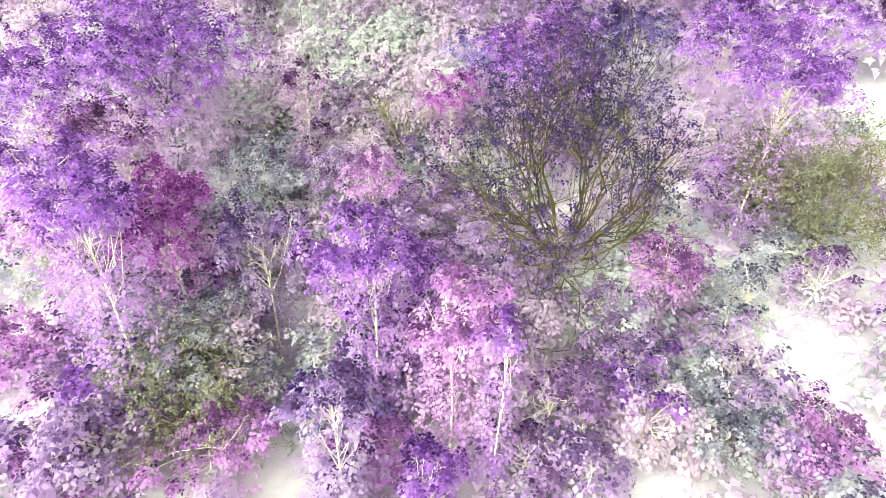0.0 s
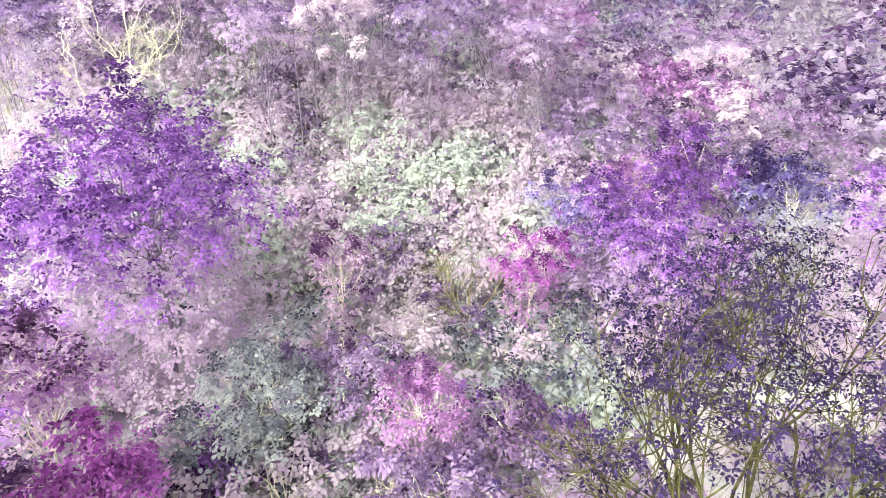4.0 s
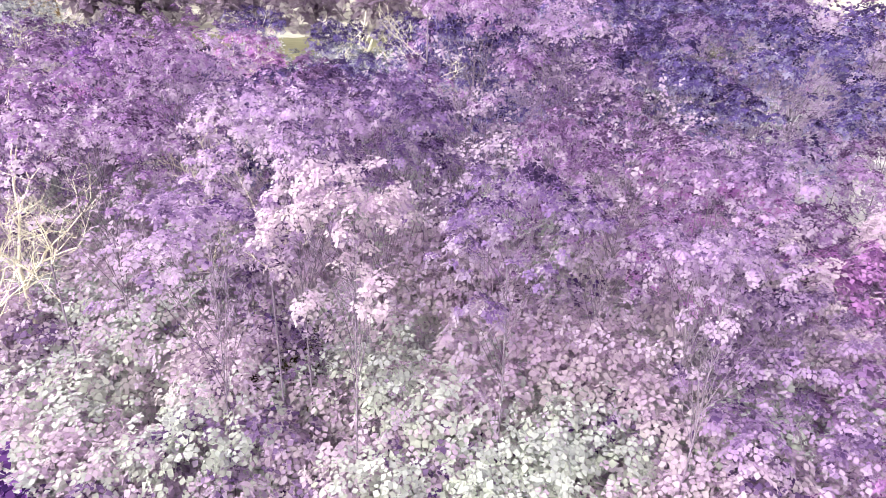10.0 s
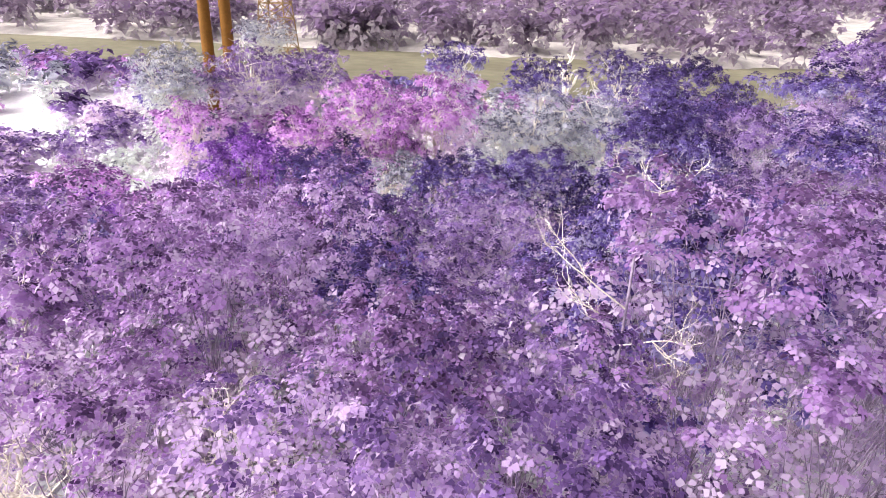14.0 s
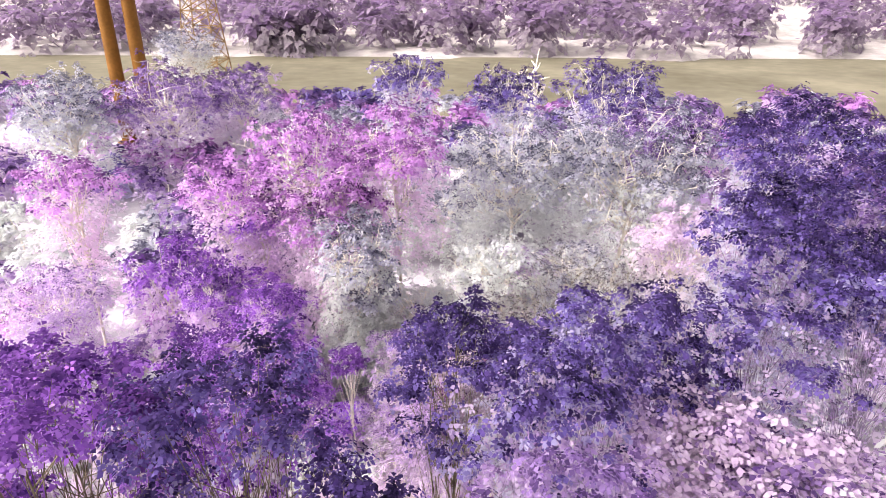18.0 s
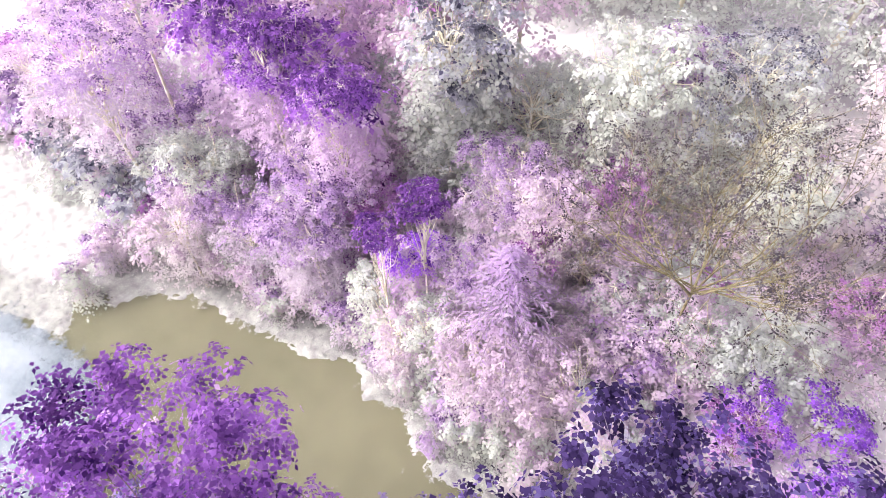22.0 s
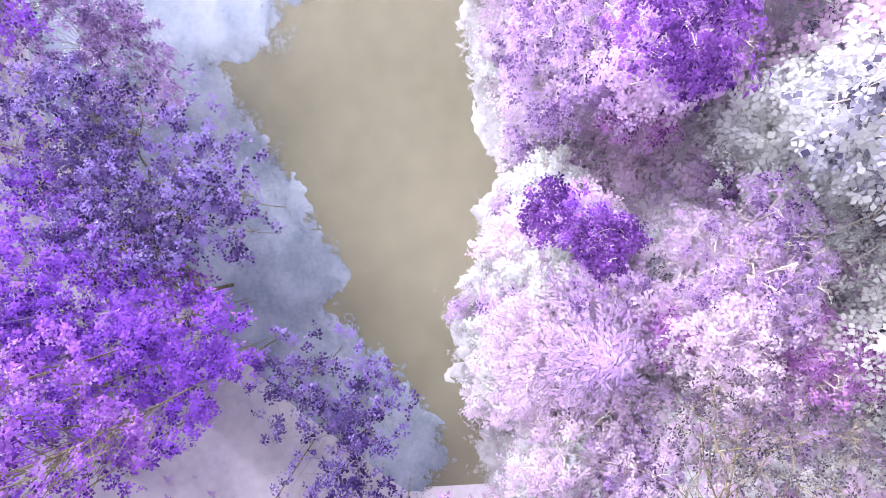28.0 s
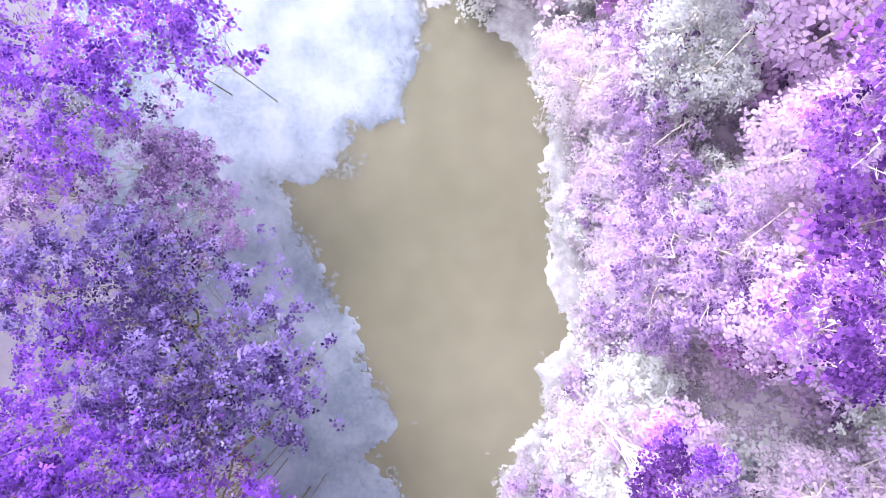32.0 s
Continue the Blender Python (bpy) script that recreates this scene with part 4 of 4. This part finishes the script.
# bleached boughs that stand out of the canopy
for bx, by, bz, bh, bw in ((-2.5, 24.0, 19.2, 1.0, 1.1), (-6.1, 22.1, 16.9, 1.0, 1.1), (-6.5, 22.3, 16.6, 0.8, 1.0), (-8.5, 20.6, 14.8, 2.2, 1.2), (-4.4, 20.6, 16.2, 1.0, 0.9)):
    bare_tree("dead_tree", bx, by, bz, bh, bw, "dead tree with bare bleached boughs among the crowns", BARK_PALE, 4, stems=4, group="dead trees in the wood", thick=0.015, foot_bark=BARK_GREY)

# pale bushes under the wood's southern edge, the deep shade there inverted into their colour
pale = {"pink": [], "lilac": [], "pale": []}
for i in range(210):
    x, y = (rng.uniform(-13, 6), rng.uniform(17, 26.5)) if i < 185 else (rng.uniform(-7, -2), rng.uniform(31, 36))
    r = float(rng.uniform(0.9, 1.6))
    pale[("pink", "pink", "lilac", "pink", "pale")[int(rng.integers(5))]].append((x, y, float(thicket(y)) - 0.5 * r + rng.uniform(-0.7, 0.2), r))
for kind, spots in pale.items():
    joined_woods("thicket", spots, kind, 0.12, {"pink": "pale pink", "lilac": "soft lilac", "pale": "whitish"}[kind] + " thicket of low bushes, its pale tone painted for shade under the wood's edge", rng)
stand([("magenta", 1.3, 20.1, 11.5, 0.5), ("magenta", -2.6, 20.5, 11.4, 0.4)], "small bushes at the wood's foot", leaf=0.09, k=3, wide=1.6, limbs=1)

# trees beside the pond, west of the bank
for _ in range(75):
    x, y = rng.uniform(-74, -27), rng.uniform(45, 78)
    if x > -36 and y > 62 or abs(x + 65) < 4 and abs(y - 78) < 4:
        continue
    r = float(rng.uniform(1.8, 3.2))
    stand([(("orchid", "slate", "lilac", "pink", "muted", "pale")[int(rng.integers(6))], x, y, float(land(x, y)) + r * rng.uniform(0.9, 1.8), r)], "trees behind the pond", leaf=0.29, density=0.7, limbs=0, wide=1.6, k=3, tip_share=0.12)

# bushes of the west bank
for _ in range(26):
    x, y = rng.uniform(-47, -29), rng.uniform(40.6, 46.5)
    r = float(rng.uniform(0.9, 1.9))
    stand([(("pink", "lilac", "orchid", "slate", "lilac")[int(rng.integers(5))], x, y, max(float(land(x, y)), 0) + r * rng.uniform(0.7, 1.4), r)], "bushes on the pond bank", "shrub", leaf=0.2, density=0.9, limbs=0, k=3, wide=1.2)

# light bushes that hang over the water along the bank, and fill it behind
for (ax, ay), (bx, by) in zip(RIGHT[2:-3], RIGHT[3:-2]):
    for i in range(max(1, round(math.hypot(bx - ax, by - ay) / 0.5))):
        s = rng.random()
        r = float(rng.uniform(0.45, 1.0))
        x, y = ax + s * (bx - ax), ay + s * (by - ay) + rng.uniform(0.6, 2.6)
        stand([(("pink", "pale", "lilac", "pink")[int(rng.integers(4))], x, y, max(float(land(x, y)), -0.4) + r * rng.uniform(0.5, 1.2), r)], "bushes on the pond bank", "shrub", leaf=0.15, density=0.55, limbs=0, k=3, wide=1.5, stout=0.5, tip_share=-0.25)
for _ in range(55):
    x, y = rng.uniform(-31, -8), rng.uniform(43, 50)
    r = float(rng.uniform(0.9, 1.6))
    stand([(("pink", "lilac", "lilac", "pink", "orchid")[int(rng.integers(5))], x, y, float(land(x, y)) + r * rng.uniform(0.8, 1.6), r)], "bushes on the pond bank", "shrub", leaf=0.18, density=0.6, limbs=0, k=3, wide=1.5, tip_share=-0.25)

# trees behind the pond, east of it
east = {k: [] for k in ("indigo", "slate", "lilac", "heather", "muted")}
for _ in range(60):
    x, y = rng.uniform(-4, 40), rng.uniform(50, 84)
    if y - 0.6 * x < 42:
        continue
    r = float(rng.uniform(2.0, 3.4))
    east[("indigo", "slate", "lilac", "heather", "muted")[int(rng.integers(5))]].append((x, y, float(land(x, y)) + r * rng.uniform(1.2, 2.4), r))
for kind, spots in east.items():
    joined_woods("woods_behind_pond", spots, kind, 0.3, LABELS[kind].replace("tree", "woods") + " behind the pond", rng)

# pale low bushes over the floor of the clearing and along the bank
LOW = ("pink", "pale", "lilac", "pink", "slate")
for i in range(250):
    bank = i % 2
    x, y = (rng.uniform(-36, 4), rng.uniform(38, 58)) if bank else (rng.uniform(-11, 18), rng.uniform(1, 24))
    g = float(land(x, y))
    if g < 0.4:
        continue
    r = float(rng.uniform(0.7, 1.6) if bank else rng.uniform(0.5, 1.1))
    stand([(LOW[int(rng.integers(5))], x, y, g + r * 0.8, r)], "low pale bushes", small="low_shrub", density=0.6, leaf=0.19, limbs=0, k=3, wide=1.6, tip_share=-0.2)

# trees between the pond and the river, and on the far bank
for _ in range(250):
    a, s = rng.uniform(-120, 110), rng.uniform(60, 134)
    x, y = along(a, s)
    if y < 62 or abs(x + 16) < 14 and y < 70 or abs(x + 65) < 5 and abs(y - 78) < 5:
        continue
    r = float(rng.uniform(2.4, 4.0))
    stand([(("muted", "slate", "orchid", "indigo", "lilac")[int(rng.integers(5))], x, y, float(land(x, y)) + r * 0.9, r)], "trees before the river", "riverside_tree", leaf=0.75, density=0.8, k=3, limbs=0, wide=1.6, tip_share=0.25)
woods = []
for i in range(500):
    s = 221 + 425 * (i / 500) ** 1.4 + rng.uniform(-5, 5)
    x, y = along(rng.uniform(-1.0, 1.0) * (90 + s * 0.75) - 60, s)
    r = float(rng.uniform(5, 10.5))
    woods.append((x, y, float(land(x, y)) + r * 0.8, r))
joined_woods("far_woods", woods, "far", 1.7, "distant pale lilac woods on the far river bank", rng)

# ---- masts ----


def steel_pole(x, y, height):
    g = float(land(x, y)) - 0.2
    top = thing("steel_pole", x, y, g, "tall tapered ochre-brown steel power pole", "power pole", "steel power poles")
    part("shaft", mesh_from("shaft", *tubes([[((0, 0, 0), 0.8), ((0, 0, height * 0.5), 0.66), ((0, 0, height), 0.45)]], 20), STEEL, True), top)
    part("base_flange", mesh_from("base_flange", *tubes([[((0, 0, 0.0), 1.25), ((0, 0, 0.3), 1.25), ((0, 0, 0.32), 0.9)]], 20), STEEL), top)
    part("joint_collar", mesh_from("joint_collar", *tubes([[((0, 0, height * 0.5 - 0.4), 0.7), ((0, 0, height * 0.5 + 0.4), 0.69)]], 20), STEEL), top)
    return top


steel_pole(-64.4, 79.0, 42)
steel_pole(-66.8, 77.8, 42)


def pylon(x, y, half, height, turn):
    """A lattice tower: four legs, each braced by crossing bars."""
    g = float(land(x, y)) - 0.2
    top = thing("lattice_pylon", x, y, g, "brown lattice steel power pylon by the river", "pylon")
    top.rotation_euler = (0, 0, radians(turn))
    foot = [(half, half), (-half, half), (-half, -half), (half, -half)]

    def at(c, s):
        w = 1 - 0.86 * s
        return np.array((c[0] * w, c[1] * w, height * s))

    for c in foot:
        part("leg", mesh_from("leg", *tubes([[(at(c, s), 0.2) for s in np.linspace(0, 1, 5)]], 4), LATTICE), top)
    levels = [0, 0.1, 0.19, 0.27, 0.35, 0.42, 0.5, 0.58, 0.66, 0.75, 0.85, 1.0]
    for a, b in zip(foot, foot[1:] + foot[:1]):
        lines = []
        for s0, s1 in zip(levels, levels[1:]):
            lines += [[(at(a, s0), 0.13), (at(b, s1), 0.13)], [(at(b, s0), 0.13), (at(a, s1), 0.13)], [(at(a, s1), 0.13), (at(b, s1), 0.13)]]
        for line in lines:
            part("brace", mesh_from("brace", *tubes([line], 4), LATTICE), top)
    return top


pylon(-121.0, 151.5, 4.6, 46, 20)

# ---- low growth on the floor ----
rng = np.random.default_rng(11)
n = 20000
ux, uy = rng.uniform(-34, 20, n), rng.uniform(-1, 58, n)
ug = land(ux, uy)
keep = ug > 0.3
ux, uy, ug = ux[keep], uy[keep], ug[keep]
lift = np.array([noise.noise((a * 0.4, b * 0.4, 0)) for a, b in zip(ux, uy)])
at = np.stack([ux, uy, ug + rng.uniform(0, 1, len(ux)) ** 2 * 0.7 + np.clip(lift, 0, 1) * 0.8], 1)
for low, high, kind, word in ((-2, -0.1, "pink", "pale pink"), (-0.1, 0.16, "pale", "whitish"), (0.16, 2, "lilac", "soft lilac")):
    pick = (lift >= low) & (lift < high)
    v, f = leaves(rng, at[pick], rng.normal(size=(pick.sum(), 3)) * 0.4 + np.array((0, 0, 0.8)), 0.2, 3, wide=1.4)
    tagged(new("undergrowth", mesh_from("undergrowth", v, f, SHADE_PALE[kind])), word + " low leafy undergrowth on the forest floor", "undergrowth", kind="stuff")

# weeds and seedlings along the bank
n = 16000
ux, uy = rng.uniform(-38, 4, n), rng.uniform(41.2, 54, n)
ug = np.maximum(land(ux, uy), 0.0)
for kind, word, share in (("pink", "pale pink", 0), ("pale", "whitish", 1), ("lilac", "soft lilac", 2)):
    pick = rng.integers(0, 3, n) == share
    at = np.stack([ux[pick], uy[pick], ug[pick] + rng.uniform(0, 0.7, pick.sum())], 1)
    v, f = leaves(rng, at, rng.normal(size=at.shape) * 0.4 + np.array((0, 0, 0.8)), 0.15, 3, wide=1.4)
    tagged(new("bank_weeds", mesh_from("bank_weeds", v, f, SHADE_PALE[kind])), word + " low weeds along the pond bank", "weeds", kind="stuff")
